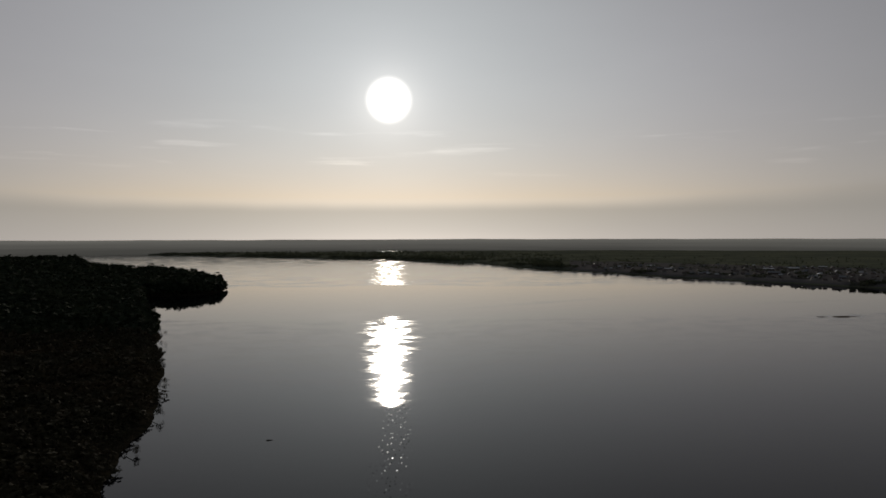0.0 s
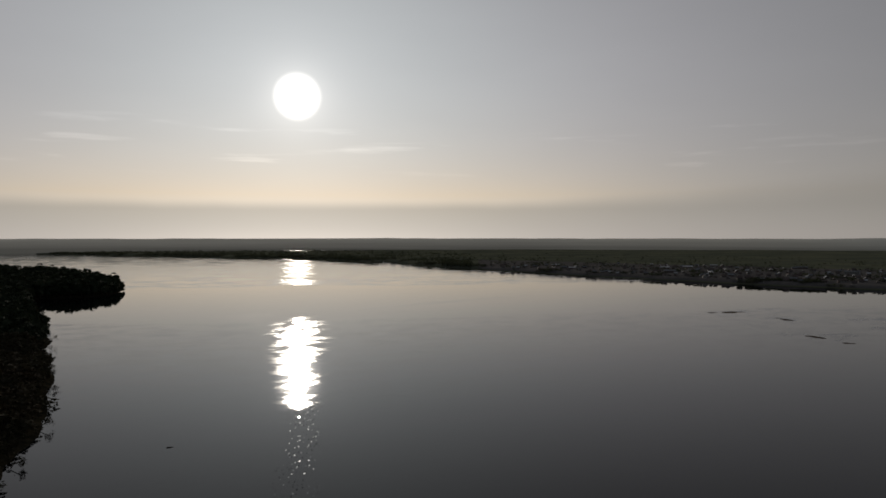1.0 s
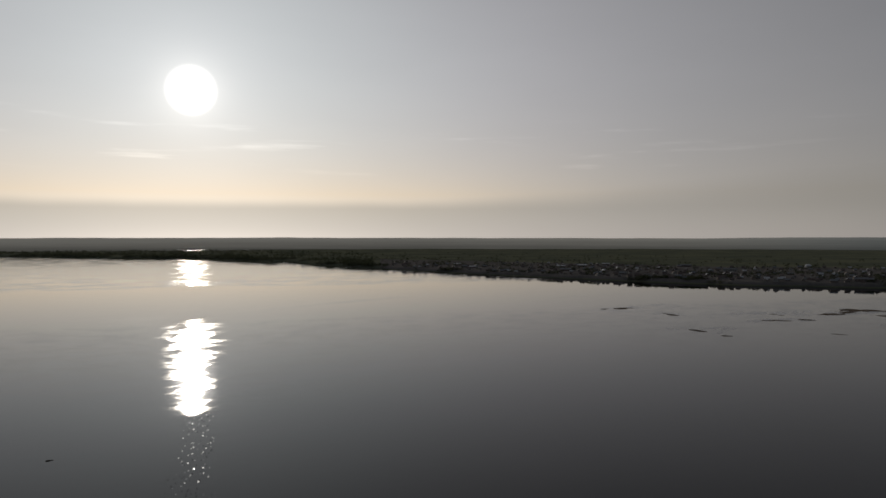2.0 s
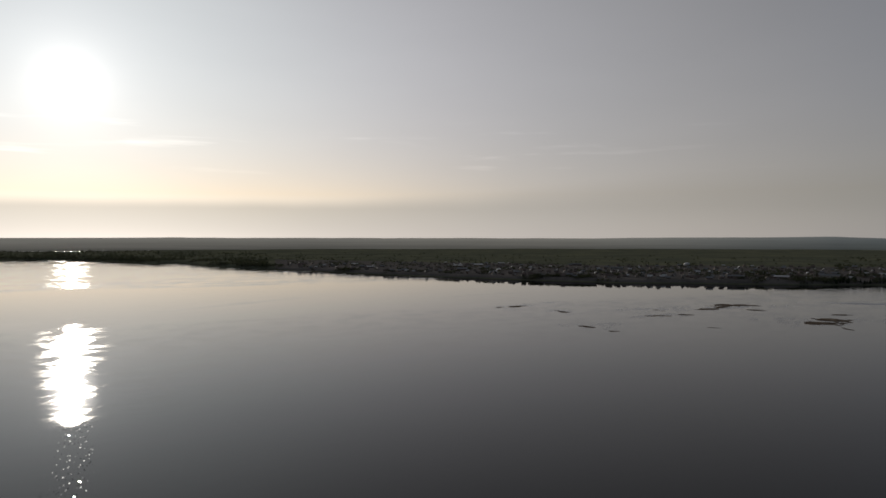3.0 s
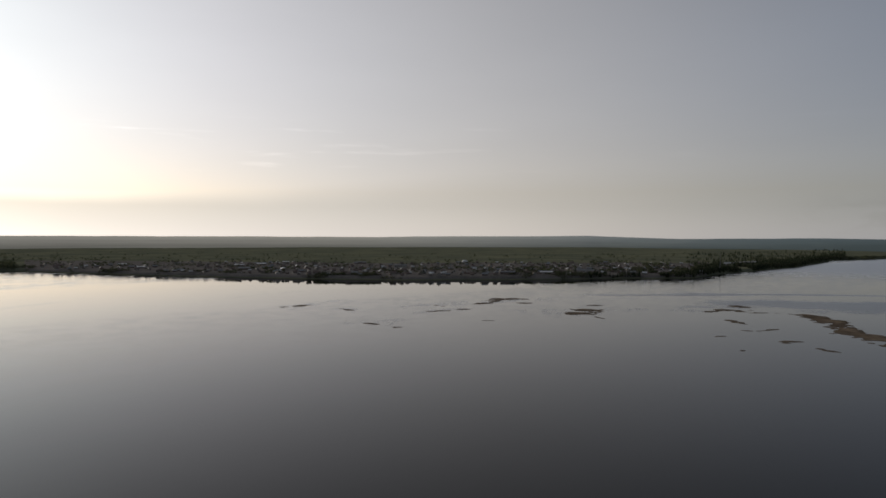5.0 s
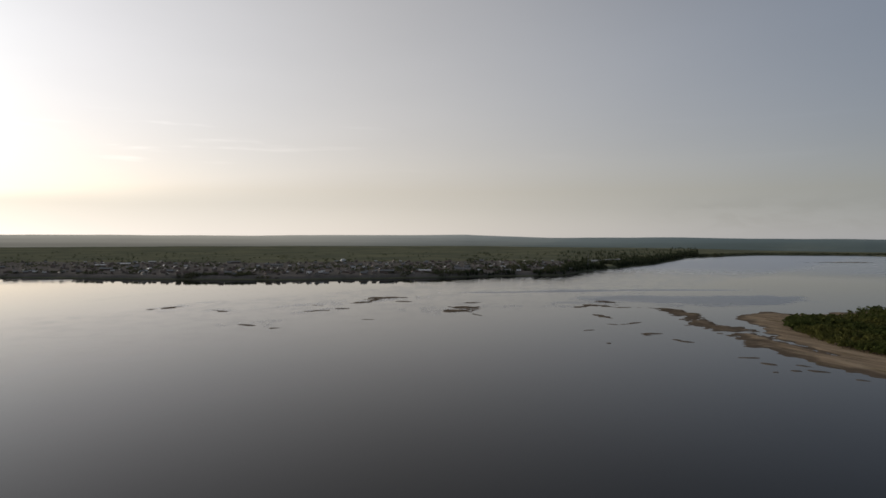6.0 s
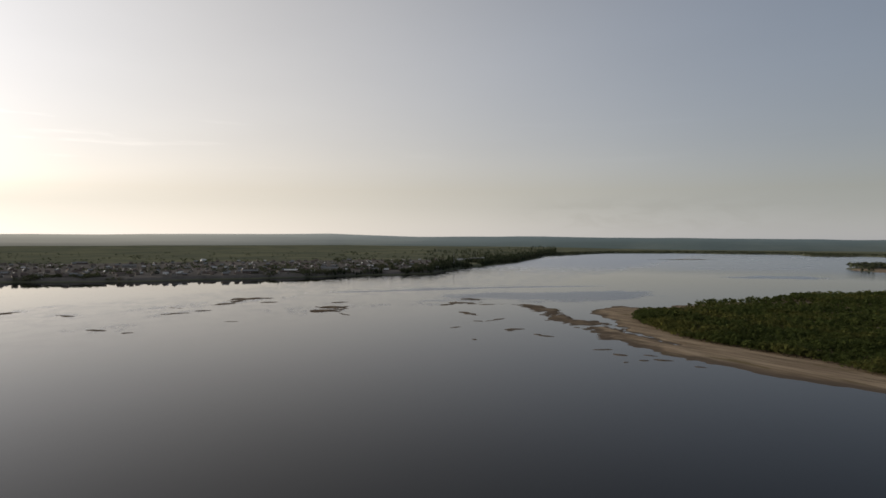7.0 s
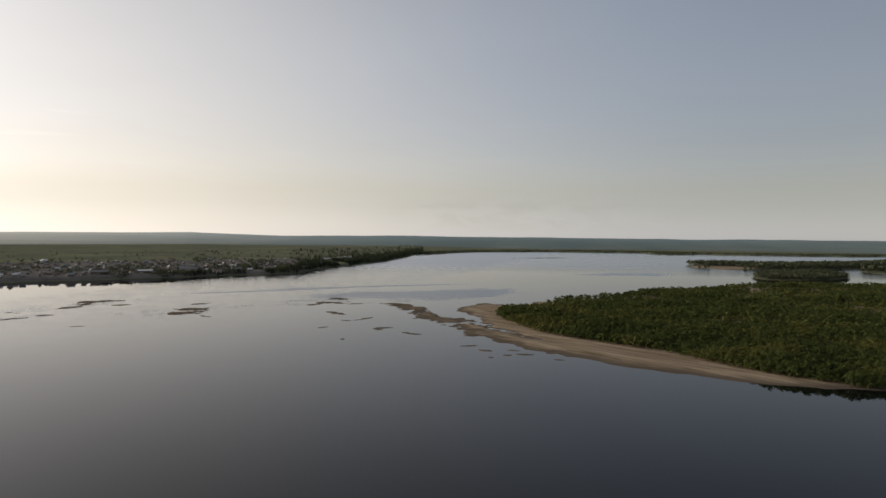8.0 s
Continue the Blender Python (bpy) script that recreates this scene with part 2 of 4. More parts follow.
def leaf_look(dark, mid, warm, thin=0.34):
    def build(n, where):
        island = n.put("ShaderNodeNewGeometry").outputs["Random Per Island"]
        stand = n.noise(where, 0.018, 4, 0.6)
        single = n.noise(where, 0.16, 2, 0.5)
        c = n.mix(n.math("MULTIPLY_ADD", island, 0.6, 0.2), dark, mid)
        c = n.mix(n.math("MULTIPLY", n.span(stand, 0.46, 0.66), 0.75), c, warm)
        c = n.mix(n.math("MULTIPLY", n.span(single, 0.5, 0.72), 0.4), c, dark)
        leaf = n.put("ShaderNodeBsdfPrincipled", {"Base Color": c, "Roughness": 0.8, "Specular IOR Level": 0.05})
        back = n.put("ShaderNodeBsdfTranslucent", {0: c})
        return n.put("ShaderNodeMixShader", {0: thin, 1: leaf, 2: back})
    return build


def bark_look(n, where):
    grain = n.noise(n.stretch(where, (3.0, 3.0, 0.6)), 1.0, 4)
    return plain(n, n.mix(grain, rgb(0.05, 0.04, 0.03), rgb(0.15, 0.12, 0.09)), 0.9, grain, 0.05)


def paint_look(a, b, rough=0.8, metal=0.0):
    def build(n, where):
        ran = n.put("ShaderNodeObjectInfo").outputs["Random"]
        stain = n.noise(n.stretch(where, (0.5, 0.5, 1.5)), 1.0, 4, 0.6)
        c = n.mix(n.math("MULTIPLY_ADD", stain, 0.5, n.math("MULTIPLY", ran, 0.5), clamp=True), a, b)
        return plain(n, c, rough, stain, 0.02, Metallic=metal)
    return build


def glass_look(n, where):
    return plain(n, rgb(0.02, 0.025, 0.03), 0.08)


LEAVES = material("willow_leaves", leaf_look(rgb(0.055, 0.070, 0.023), rgb(0.102, 0.126, 0.036), rgb(0.158, 0.150, 0.046)))
# paler, greyer leaf copy for far woods, distance haze put into the colour
LEAVES_HAZED = material("leaves_paled_as_haze", leaf_look(rgb(0.078, 0.090, 0.056), rgb(0.115, 0.128, 0.076), rgb(0.140, 0.148, 0.082)))
NEEDLES = material("spruce_needles", leaf_look(rgb(0.028, 0.038, 0.022), rgb(0.046, 0.058, 0.032), rgb(0.052, 0.060, 0.030), 0.08))
SHRUBS = material("autumn_shrubs", leaf_look(rgb(0.044, 0.040, 0.024), rgb(0.060, 0.052, 0.028), rgb(0.082, 0.056, 0.030), 0.08))
BARK = material("grey_bark", bark_look)
TIMBER = material("weathered_timber", paint_look(rgb(0.14, 0.122, 0.108), rgb(0.28, 0.25, 0.225)))
PLASTER = material("pale_plaster", paint_look(rgb(0.22, 0.21, 0.19), rgb(0.50, 0.48, 0.45)))
BRICKWORK = material("brown_brick", paint_look(rgb(0.15, 0.115, 0.098), rgb(0.24, 0.19, 0.165)))
ROOF_GREY = material("grey_sheet_roof", paint_look(rgb(0.13, 0.135, 0.14), rgb(0.34, 0.35, 0.36), 0.6, 0.1))
ROOF_RUST = material("rusty_sheet_roof", paint_look(rgb(0.13, 0.10, 0.088), rgb(0.21, 0.165, 0.145), 0.8))
ROOF_PALE = material("pale_metal_roof", paint_look(rgb(0.55, 0.56, 0.57), rgb(0.80, 0.80, 0.80), 0.35, 0.4))
GLASS = material("dark_window_glass", glass_look)
def earth_look(n, where):
    big = n.noise(n.stretch(where, (0.012, 0.012, 0.0)), 1.0, 5, 0.65)
    small = n.noise(where, 0.12, 4, 0.7)
    c = n.mix(n.span(big, 0.44, 0.6), rgb(0.190, 0.174, 0.162), rgb(0.145, 0.136, 0.126))
    c = n.mix(n.span(small, 0.55, 0.75), c, rgb(0.26, 0.232, 0.21))
    return plain(n, c, 0.95, small, 0.4)


def peat_look(n, where):
    small = n.noise(where, 0.25, 4, 0.7)
    return plain(n, n.mix(n.span(small, 0.4, 0.65), rgb(0.022, 0.020, 0.014), rgb(0.050, 0.042, 0.028)), 0.95, small, 0.4)


PEAT = material("dark_bank_soil", peat_look)
EARTH = material("trodden_earth", earth_look)
WATER = material("still_river_water", water_look)
GROUND = material("grassy_ground", ground_look)
SAND = material("river_sand", sand_look)
HILLS = material("hills_painted_haze", hills_look)

# ---- mesh helpers ----


def mesh_from(name, verts, faces, mats, smooth=True):
    me = bpy.data.meshes.new(name)
    verts, faces = np.asarray(verts, dtype=np.float32), np.asarray(faces, dtype=np.int32)
    k = faces.shape[1]
    me.vertices.add(len(verts))
    me.vertices.foreach_set("co", verts.ravel())
    me.loops.add(faces.size)
    me.loops.foreach_set("vertex_index", faces.ravel())
    me.polygons.add(len(faces))
    me.polygons.foreach_set("loop_start", np.arange(0, faces.size, k, dtype=np.int32))
    me.polygons.foreach_set("use_smooth", np.full(len(faces), smooth))
    for m in mats if isinstance(mats, (list, tuple)) else [mats]:
        me.materials.append(m)
    me.update(calc_edges=True)
    me.validate()
    return me


def grid_faces(rows, cols):
    i = np.arange((rows - 1) * (cols - 1))
    a = i // (cols - 1) * cols + i % (cols - 1)
    return np.stack([a, a + 1, a + cols + 1, a + cols], axis=1)


def fractal(x, y, scale, octaves=4, seed=0):
    """Smooth value noise in numpy, about -1 to 1."""
    out, amp, total = np.zeros_like(x, dtype=float), 1.0, 0.0
    for o in range(octaves):
        u, v = x / scale * 2 ** o + 17.3 * seed + 5.1 * o, y / scale * 2 ** o - 9.7 * seed + 3.3 * o
        iu, iv = np.floor(u), np.floor(v)
        fu, fv = u - iu, v - iv
        fu, fv = fu * fu * (3 - 2 * fu), fv * fv * (3 - 2 * fv)

        def h(a, b):
            s = np.sin(a * 127.1 + b * 311.7 + seed * 74.7) * 43758.5453
            return (s - np.floor(s)) * 2 - 1
        out += amp * ((h(iu, iv) * (1 - fu) + h(iu + 1, iv) * fu) * (1 - fv) + (h(iu, iv + 1) * (1 - fu) + h(iu + 1, iv + 1) * fu) * fv)
        total, amp = total + amp, amp * 0.5
    return out / total * 1.6


def outline(points, steps=10):
    """A closed smooth curve through the points."""
    p = np.array(points, dtype=float)
    a, b, c, d = np.roll(p, 1, 0), p, np.roll(p, -1, 0), np.roll(p, -2, 0)
    out = []
    for s in np.linspace(0, 1, steps, endpoint=False):
        out.append(0.5 * (2 * b + (c - a) * s + (2 * a - 5 * b + 4 * c - d) * s * s + (3 * b - 3 * c + d - a) * s ** 3))
    return np.stack(out, 1).reshape(-1, 2)


def inside_distance(x, y, ring):
    """How far each place lies inside the ring; negative outside."""
    best, odd = np.full(x.shape, 1e18), np.zeros(x.shape, dtype=bool)
    for (ax, ay), (bx, by) in zip(ring, np.roll(ring, -1, 0)):
        dx, dy = bx - ax, by - ay
        s = np.clip(((x - ax) * dx + (y - ay) * dy) / (dx * dx + dy * dy + 1e-9), 0, 1)
        best = np.minimum(best, (x - ax - s * dx) ** 2 + (y - ay - s * dy) ** 2)
        if ay != by:
            odd ^= ((ay > y) != (by > y)) & (x < ax + (y - ay) * dx / dy)
    return np.where(odd, 1, -1) * np.sqrt(best)


def land(name, ring, cell, height, mat, label, category, floor=-0.5):
    """A piece of land on a grid: it rises out of the water where height(x, y, distance inside the ring) is above 0."""
    margin = 4 * cell + 14
    lo, hi = ring.min(0) - margin, ring.max(0) + margin
    xs, ys = np.arange(lo[0], hi[0], cell), np.arange(lo[1], hi[1], cell)
    x, y = np.meshgrid(xs, ys)
    z = height(x, y, inside_distance(x, y, ring))
    faces = grid_faces(len(ys), len(xs))
    faces = faces[(z.ravel()[faces] > floor).any(1)]
    used, faces = np.unique(faces, return_inverse=True)
    verts = np.stack([x.ravel(), y.ravel(), z.ravel()], 1)[used]
    ob = new(name, mesh_from(name, verts, faces.reshape(-1, 4), mat))
    return tagged(ob, label, category, kind="structure")


# ---- water ----
ring = np.concatenate([[0], np.geomspace(40, 5600, 40)])
turn = np.linspace(0, 2 * np.pi, 97)
R, A = np.meshgrid(ring, turn, indexing="ij")
water = new("water", mesh_from("water", np.stack([R * np.sin(A), R * np.cos(A), 0 * R], -1).reshape(-1, 3), grid_faces(*R.shape), WATER))
tagged(water, "calm wide river reflecting the hazy evening sky", "river", kind="structure")

# ---- the far bank: its shore as a distance by bearing from the hovering point ----
SHORE = [(-110, 3900), (-42, 5200), (-29.7, 5100), (-22.7, 4700), (-14.7, 3650), (-7.8, 3140), (-1.9, 2875), (4.1, 2357), (4.9, 2440), (7.7, 2100), (14.4, 1748), (20.8, 1524),
         (26.8, 1392), (34.2, 1292), (40.0, 1253), (46.0, 1265), (52.8, 1290), (57.0, 1350), (60.2, 1385), (62.9, 1430), (64.8, 1610), (67.4, 1771), (69.9, 2003),
         (71.4, 2340), (72.2, 2647), (74.9, 2890), (77.2, 3100), (84.4, 3235), (90.6, 3190), (96.0, 3060), (102.0, 3060), (107.0, 3200), (125, 3600)]


def shore_at(bearing):
    b, r = np.array(SHORE).T
    base = np.interp(bearing, b, r)
    base = base + np.interp(bearing, [14, 24, 56, 62], [0, 26, 26, 0])
    return base * (1 + 0.006 * fractal(bearing, bearing * 0 + 3.0, 1.6, 4, 2))


def far_height(bearing, r, d):
    """The plain behind the far shore, rising to low hills far back."""
    x, y = r * np.sin(np.radians(bearing)), r * np.cos(np.radians(bearing))
    bank = np.clip(d / 16, -1, 1) * 5.5 + np.clip(d / 160, 0, 1) * 3
    rise = np.clip((r - 2300) / 2500, 0, 1) ** 1.5 * 4.0
    return bank + np.where(d > 30, fractal(x, y, 320, 3, 5) * 2.0 * np.clip(d / 300, 0, 1) + rise * np.clip(d / 500, 0, 1), 0)


bearing = np.arange(-60, 124, 0.12)
step = np.concatenate([[-25, -6, 0, 4, 8, 14, 25, 45, 70, 110, 160], np.geomspace(220, 4200, 34)])
B, D = np.meshgrid(bearing, step, indexing="ij")
R = np.minimum(shore_at(B) + D, 5600)
Z = far_height(B, R, D)
ground = new("ground", mesh_from("ground", np.stack([R * np.sin(np.radians(B)), R * np.cos(np.radians(B)), Z], -1).reshape(-1, 3), grid_faces(*R.shape), GROUND))
tagged(ground, "flat wooded plain behind the far river bank", "ground", kind="structure")

# bare trodden earth under the village and down the bank
vb, vs = (bearing > 12.5) & (bearing < 64), (step >= 4) & (step < 620)
VB, VD = B[np.ix_(vb, vs)], D[np.ix_(vb, vs)]
VR = shore_at(VB) + VD
VZ = Z[np.ix_(vb, vs)] + 0.3
village_ground = new("village_ground", mesh_from("village_ground", np.stack([VR * np.sin(np.radians(VB)), VR * np.cos(np.radians(VB)), VZ], -1).reshape(-1, 3), grid_faces(*VB.shape), EARTH))
tagged(village_ground, "brown trodden earth and yards of the far village", "ground", kind="structure")

# hills on the horizon, their haze put in as emission
bearing = np.arange(-75, 140, 0.15)
depth = np.linspace(0, 1, 9)
B, D = np.meshgrid(bearing, depth, indexing="ij")
crest = 80 + np.interp(B, [-75, -20, 10, 30, 38, 46, 55, 62, 72, 86, 100, 140], [10, 10, 8, 3, 1, 4, 6, -14, -10, -16, -22, -22]) + 4.0 * fractal(B, B * 0, 6.0, 4, 8)
base = np.interp(B, [-75, 56, 84, 140], [4350, 4350, 3420, 3420])
R = base + 500 * D
crest = 84 + (crest - 84) * (base + 500) / 4850
Z = crest * np.sin(D * np.pi / 2) ** 1.1 - 4
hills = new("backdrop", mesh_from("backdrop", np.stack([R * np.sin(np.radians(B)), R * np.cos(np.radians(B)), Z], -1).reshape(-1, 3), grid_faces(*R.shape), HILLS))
tagged(hills, "low forested hills on the horizon, with haze painted on as glow", "hills", kind="structure")

# ---- the wooded bank with its headland ----
LEFT = outline([(-84, 150), (-99, 235), (-108, 271), (-116, 321), (-136, 384), (-170, 475), (-222, 621), (-275, 761), (-372, 985), (-368, 1023), (-318, 1056), (-305, 1092),
                (-328, 1230), (-500, 1560), (-880, 1960), (-1280, 2600), (-2200, 3000), (-2600, 1500), (-1800, 0), (-900, -700), (-250, -500), (-110, -100)])


def left_height(x, y, d):
    d = d + 5 * fractal(x, y, 40, 3, 4)
    return np.clip(d / 10, -1, 1) * 2.6 + np.clip(d / 200, 0, 1) * 6 + np.where(d > 10, fractal(x, y, 90, 3, 6) * 1.2, 0)


land("left_bank", LEFT, 12.0, left_height, PEAT, "dark wooded river bank with an overgrown headland", "river bank")

# ---- the island with its beach ----
ISLAND = outline([(800, 165), (775, 178), (741, 184), (690, 170), (645, 160), (600, 146), (556, 132), (520, 102), (490, 66), (470, 42), (450, 22), (438, 2), (426, -26), (414, -52), (409, -82), (409, -126),
                  (425, -260), (620, -500), (900, -560), (1250, -430), (1208, -186), (1128, -118), (1064, -66), (1028, -10), (938, 26), (905, 52), (860, 92), (800, 128)])
THICKET = outline([(690, 126), (650, 113), (599, 88), (570, 67), (544, 41), (530, 19), (511, -13), (490, -33), (461, -56), (432, -86), (420, -112), (415, -130), (440, -270), (640, -480), (900, -540),
                   (1238, -430), (1196, -190), (1120, -126), (1056, -72), (1020, -18), (930, 20), (895, 46), (852, 84), (752, 110)])


def lens(x, y, ax, ay, bx, by, w):
    """1 on the line from a to b, 0 at the edge of a lens of half width w round it, negative outside."""
    long = math.hypot(bx - ax, by - ay) / 2
    ux, uy = (bx - ax) / (2 * long), (by - ay) / (2 * long)
    dx, dy = x - (ax + bx) / 2, y - (ay + by) / 2
    return 1 - np.hypot((dx * ux + dy * uy) / long, (dy * ux - dx * uy) / w)


LAGOON = ((690, 172, 590, 122, 11), (610, 142, 560, 92, 6), (575, 108, 528, 66, 3.2))


def island_height(x, y, d):
    inner = inside_distance(x, y, THICKET)
    flats = np.clip((y - 10) / 50, 0, 1) * np.clip((190 - y) / 30, 0, 1)
    d = d + (2 + 5 * flats) * fractal(x, y, 44, 3, 9) + (1.5 + 6 * flats) * fractal(x, y, 13, 3, 12)
    beach = np.clip(d / 22, -0.6, 1) * 0.9 + fractal(x * 0.6 + y * 0.8, (y * 0.6 - x * 0.8) * 3, 60, 4, 10) * (0.16 + 0.22 * flats)
    pool = np.max([lens(x, y, *cut) for cut in LAGOON], axis=0) + 0.5 * fractal(x, y, 12, 3, 14)
    beach = beach - np.clip(pool * 3, 0, 1) * 1.2
    return np.where(d < 0, np.minimum(beach, d * 0.05), beach) + np.clip(inner / 25, 0, 1) * 1.2


land("island_beach", ISLAND, 3.2, island_height, SAND, "low sandy island with a pale bare beach", "island")


# ---- sand bars and shoals, each a few low lenses of sand that the water cuts into ragged pieces ----


def sandbar(lenses, crest, label, seed, cell=1.3, rag=0.42):
    spots = np.array([(x, y) for ax, ay, bx, by, w in lenses for x, y in ((ax - w, ay - w), (bx + w, by + w), (ax + w, ay + w), (bx - w, by - w))])

    def height(x, y, d):
        uneven = fractal(x, y, 26, 2, seed) * 0.26 + fractal(x, y, 12, 2, seed + 2) * rag + fractal(x, y, 5, 2, seed + 3) * 0.3 - 0.06
        core = np.max([lens(x, y, *part_of_bar) for part_of_bar in lenses], axis=0)
        return np.clip((core + uneven) * 1.4, -1, 1) * crest + fractal(x, y, 6, 3, seed + 5) * 0.05
    box_ring = np.array([spots.min(0), (spots.max(0)[0], spots.min(0)[1]), spots.max(0), (spots.min(0)[0], spots.max(0)[1])])
    return land("sandbar", box_ring, cell, height, SAND, label, "sandbar", floor=-0.10)


sandbar(((632, 594, 650, 579, 17.1), (654, 610, 682, 590, 12.7), (677, 602, 704, 568, 11.8), (596, 575, 625, 577, 7.0), (639, 553, 657, 539, 5.8),), 0.40,
        "curved brown sandbar with a shallow lagoon", 21)
sandbar(((544, 584, 560, 582, 11.6), (540, 550, 549, 536, 5.9), (506, 554, 528, 543, 4.6),), 0.34,
        "small dark sandbar awash in the river", 22)
sandbar(((488, 456, 496, 445, 2.5),), 0.20,
        "dark shoal showing as streaks in the water", 23)
sandbar(((592, 436, 622, 428, 12.5), (626, 450, 652, 441, 16.4), (679, 475, 695, 468, 6.9), (584, 400, 591, 396, 11.4),), 0.42,
        "ragged brown sandbar barely above the water", 24)
sandbar(((803, 371, 784, 334, 11.9), (747, 355, 746, 318, 15.1), (708, 349, 737, 343, 7.0), (663, 302, 644, 281, 5.1), (740, 314, 753, 294, 5.3),), 0.40,
        "ragged brown sandbar barely above the water", 25)
sandbar(((597, 263, 597, 246, 2.5), (596, 249, 627, 241, 2.5), (540, 259, 559, 249, 2.5),), 0.20,
        "thin brown shoal in open water", 26)
sandbar(((551, 214, 563, 201, 3.9), (546, 209, 552, 201, 2.5),), 0.32,
        "small brown shoal barely above the water", 27)
sandbar(((540, 182, 536, 174, 2.7), (535, 176, 532, 165, 2.5),), 0.28,
        "small brown shoal barely above the water", 28)
sandbar(((491, 214, 492, 211, 2.5),), 0.25,
        "tiny brown shoal in open water", 29)
sandbar(((758, 281, 756, 247, 8.7), (752, 258, 690, 207, 13.0), (692, 217, 638, 177, 15.2), (653, 192, 608, 149, 17.3), (612, 160, 571, 119, 20.0), (578, 131, 535, 93, 20.4), (545, 104, 503, 67, 17.8), (517, 77, 476, 42, 13.5),), 0.45,
        "long ragged spit of brown sand trailing into the river", 30, rag=0.32)
sandbar(((484, 120, 490, 109, 2.5), (474, 103, 469, 93, 2.5), (447, 91, 446, 87, 2.5),), 0.28,
        "small brown shoals beside the spit", 31)
sandbar(((479, 86, 476, 71, 2.5), (463, 74, 465, 60, 2.5), (451, 50, 449, 41, 2.5), (458, 83, 458, 77, 2.5),), 0.28,
        "small brown shoals beside the beach", 32)
sandbar(((416, 698, 448, 698, 6.3),), 0.07,
        "dark shoal showing as streaks in the water", 33)
sandbar(((451, 637, 452, 613, 5.5),), 0.07,
        "dark shoal showing as streaks in the water", 34)
sandbar(((391, 520, 397, 494, 3.9), (391, 479, 400, 477, 4.8),), 0.07,
        "dark shoal showing as streaks in the water", 35)
sandbar(((2340, 392, 2470, 215, 26),), 0.40, "low sandbar far out in the wide reach", 39, cell=6.0)


# ---- islands far up the river ----


def isle(points, top, label, seed, cell=9.0, mat=GROUND):
    def height(x, y, d):
        return np.clip((d + fractal(x, y, 60, 3, seed) * 9) / 22, -1, 1) * top
    return land("island", outline(points, 8), cell, height, mat, label, "island")


isle([(2010, -140), (1880, -136), (1795, -168), (1765, -262), (1820, -411), (1990, -610), (2200, -760), (2330, -720), (2160, -560), (2050, -420), (2030, -270)], 2.5,
     "long wooded island with a sandy point", 41)
isle([(1890, -128), (1800, -160), (1770, -240), (1830, -300), (1930, -200)], 2.7, "pale sandy point of a wooded island", 42, 6.0, SAND)
isle([(1500, -222), (1410, -222), (1392, -268), (1435, -350), (1555, -410), (1680, -385), (1620, -272)], 2.0, "small wooded island close behind the thicket", 43, 7.0)
isle([(1770, -490), (1690, -505), (1700, -560), (1850, -590), (1860, -540)], 1.6, "small low island covered in scrub", 44, 7.0)
isle([(3100, -42), (2970, -106), (3000, -190), (3120, -240), (3200, -150)], 2.0, "distant low wooded island", 45, 12.0)
isle([(2560, 850), (2600, 800), (2740, 745), (2800, 760), (2740, 830), (2640, 880)], 3.0, "distant wooded island off the far bank", 46, 9.0)


# ---- trees ----


def quads(points, normals, sizes, rng, ratio=1.0):
    """Leafy sprays: one bent quad at each point, facing about its normal."""
    n = len(points)
    nrm = normals + rng.normal(0, 0.30, (n, 3))
    nrm /= np.linalg.norm(nrm, axis=1)[:, None]
    side = np.cross(nrm, rng.normal(0, 1, (n, 3)))
    side /= np.linalg.norm(side, axis=1)[:, None] + 1e-9
    up = np.cross(nrm, side)
    s = sizes[:, None]
    k = rng.uniform(0.6, 1.2, (n, 4))[:, :, None]
    c = np.stack([points - side * s * k[:, 0] - nrm * s * 0.2, points - up * s * ratio * k[:, 1], points + side * s * k[:, 2] - nrm * s * 0.2, points + up * s * ratio * k[:, 3]], 1)
    return c.reshape(-1, 3), np.arange(4 * n).reshape(-1, 4)


def tube(a, b, ra, rb, sides=5):
    """A tapered limb from a to b."""
    a, b = np.array(a, float), np.array(b, float)
    w = (b - a) / np.linalg.norm(b - a)
    u = np.cross(w, [0.3, 0.9, 0.2])
    u /= np.linalg.norm(u)
    v = np.cross(w, u)
    t = np.linspace(0, 2 * np.pi, sides, endpoint=False)
    ring = np.cos(t)[:, None] * u + np.sin(t)[:, None] * v
    i = np.arange(sides)
    j = (i + 1) % sides
    return np.concatenate([a + ring * ra, b + ring * rb]), np.stack([i, j, j + sides, i + sides], 1)


def join(pieces):
    verts, faces, base = [], [], 0
    for v, f in pieces:
        verts.append(v)
        faces.append(f + base)
        base += len(v)
    return np.concatenate(verts), np.concatenate(faces)


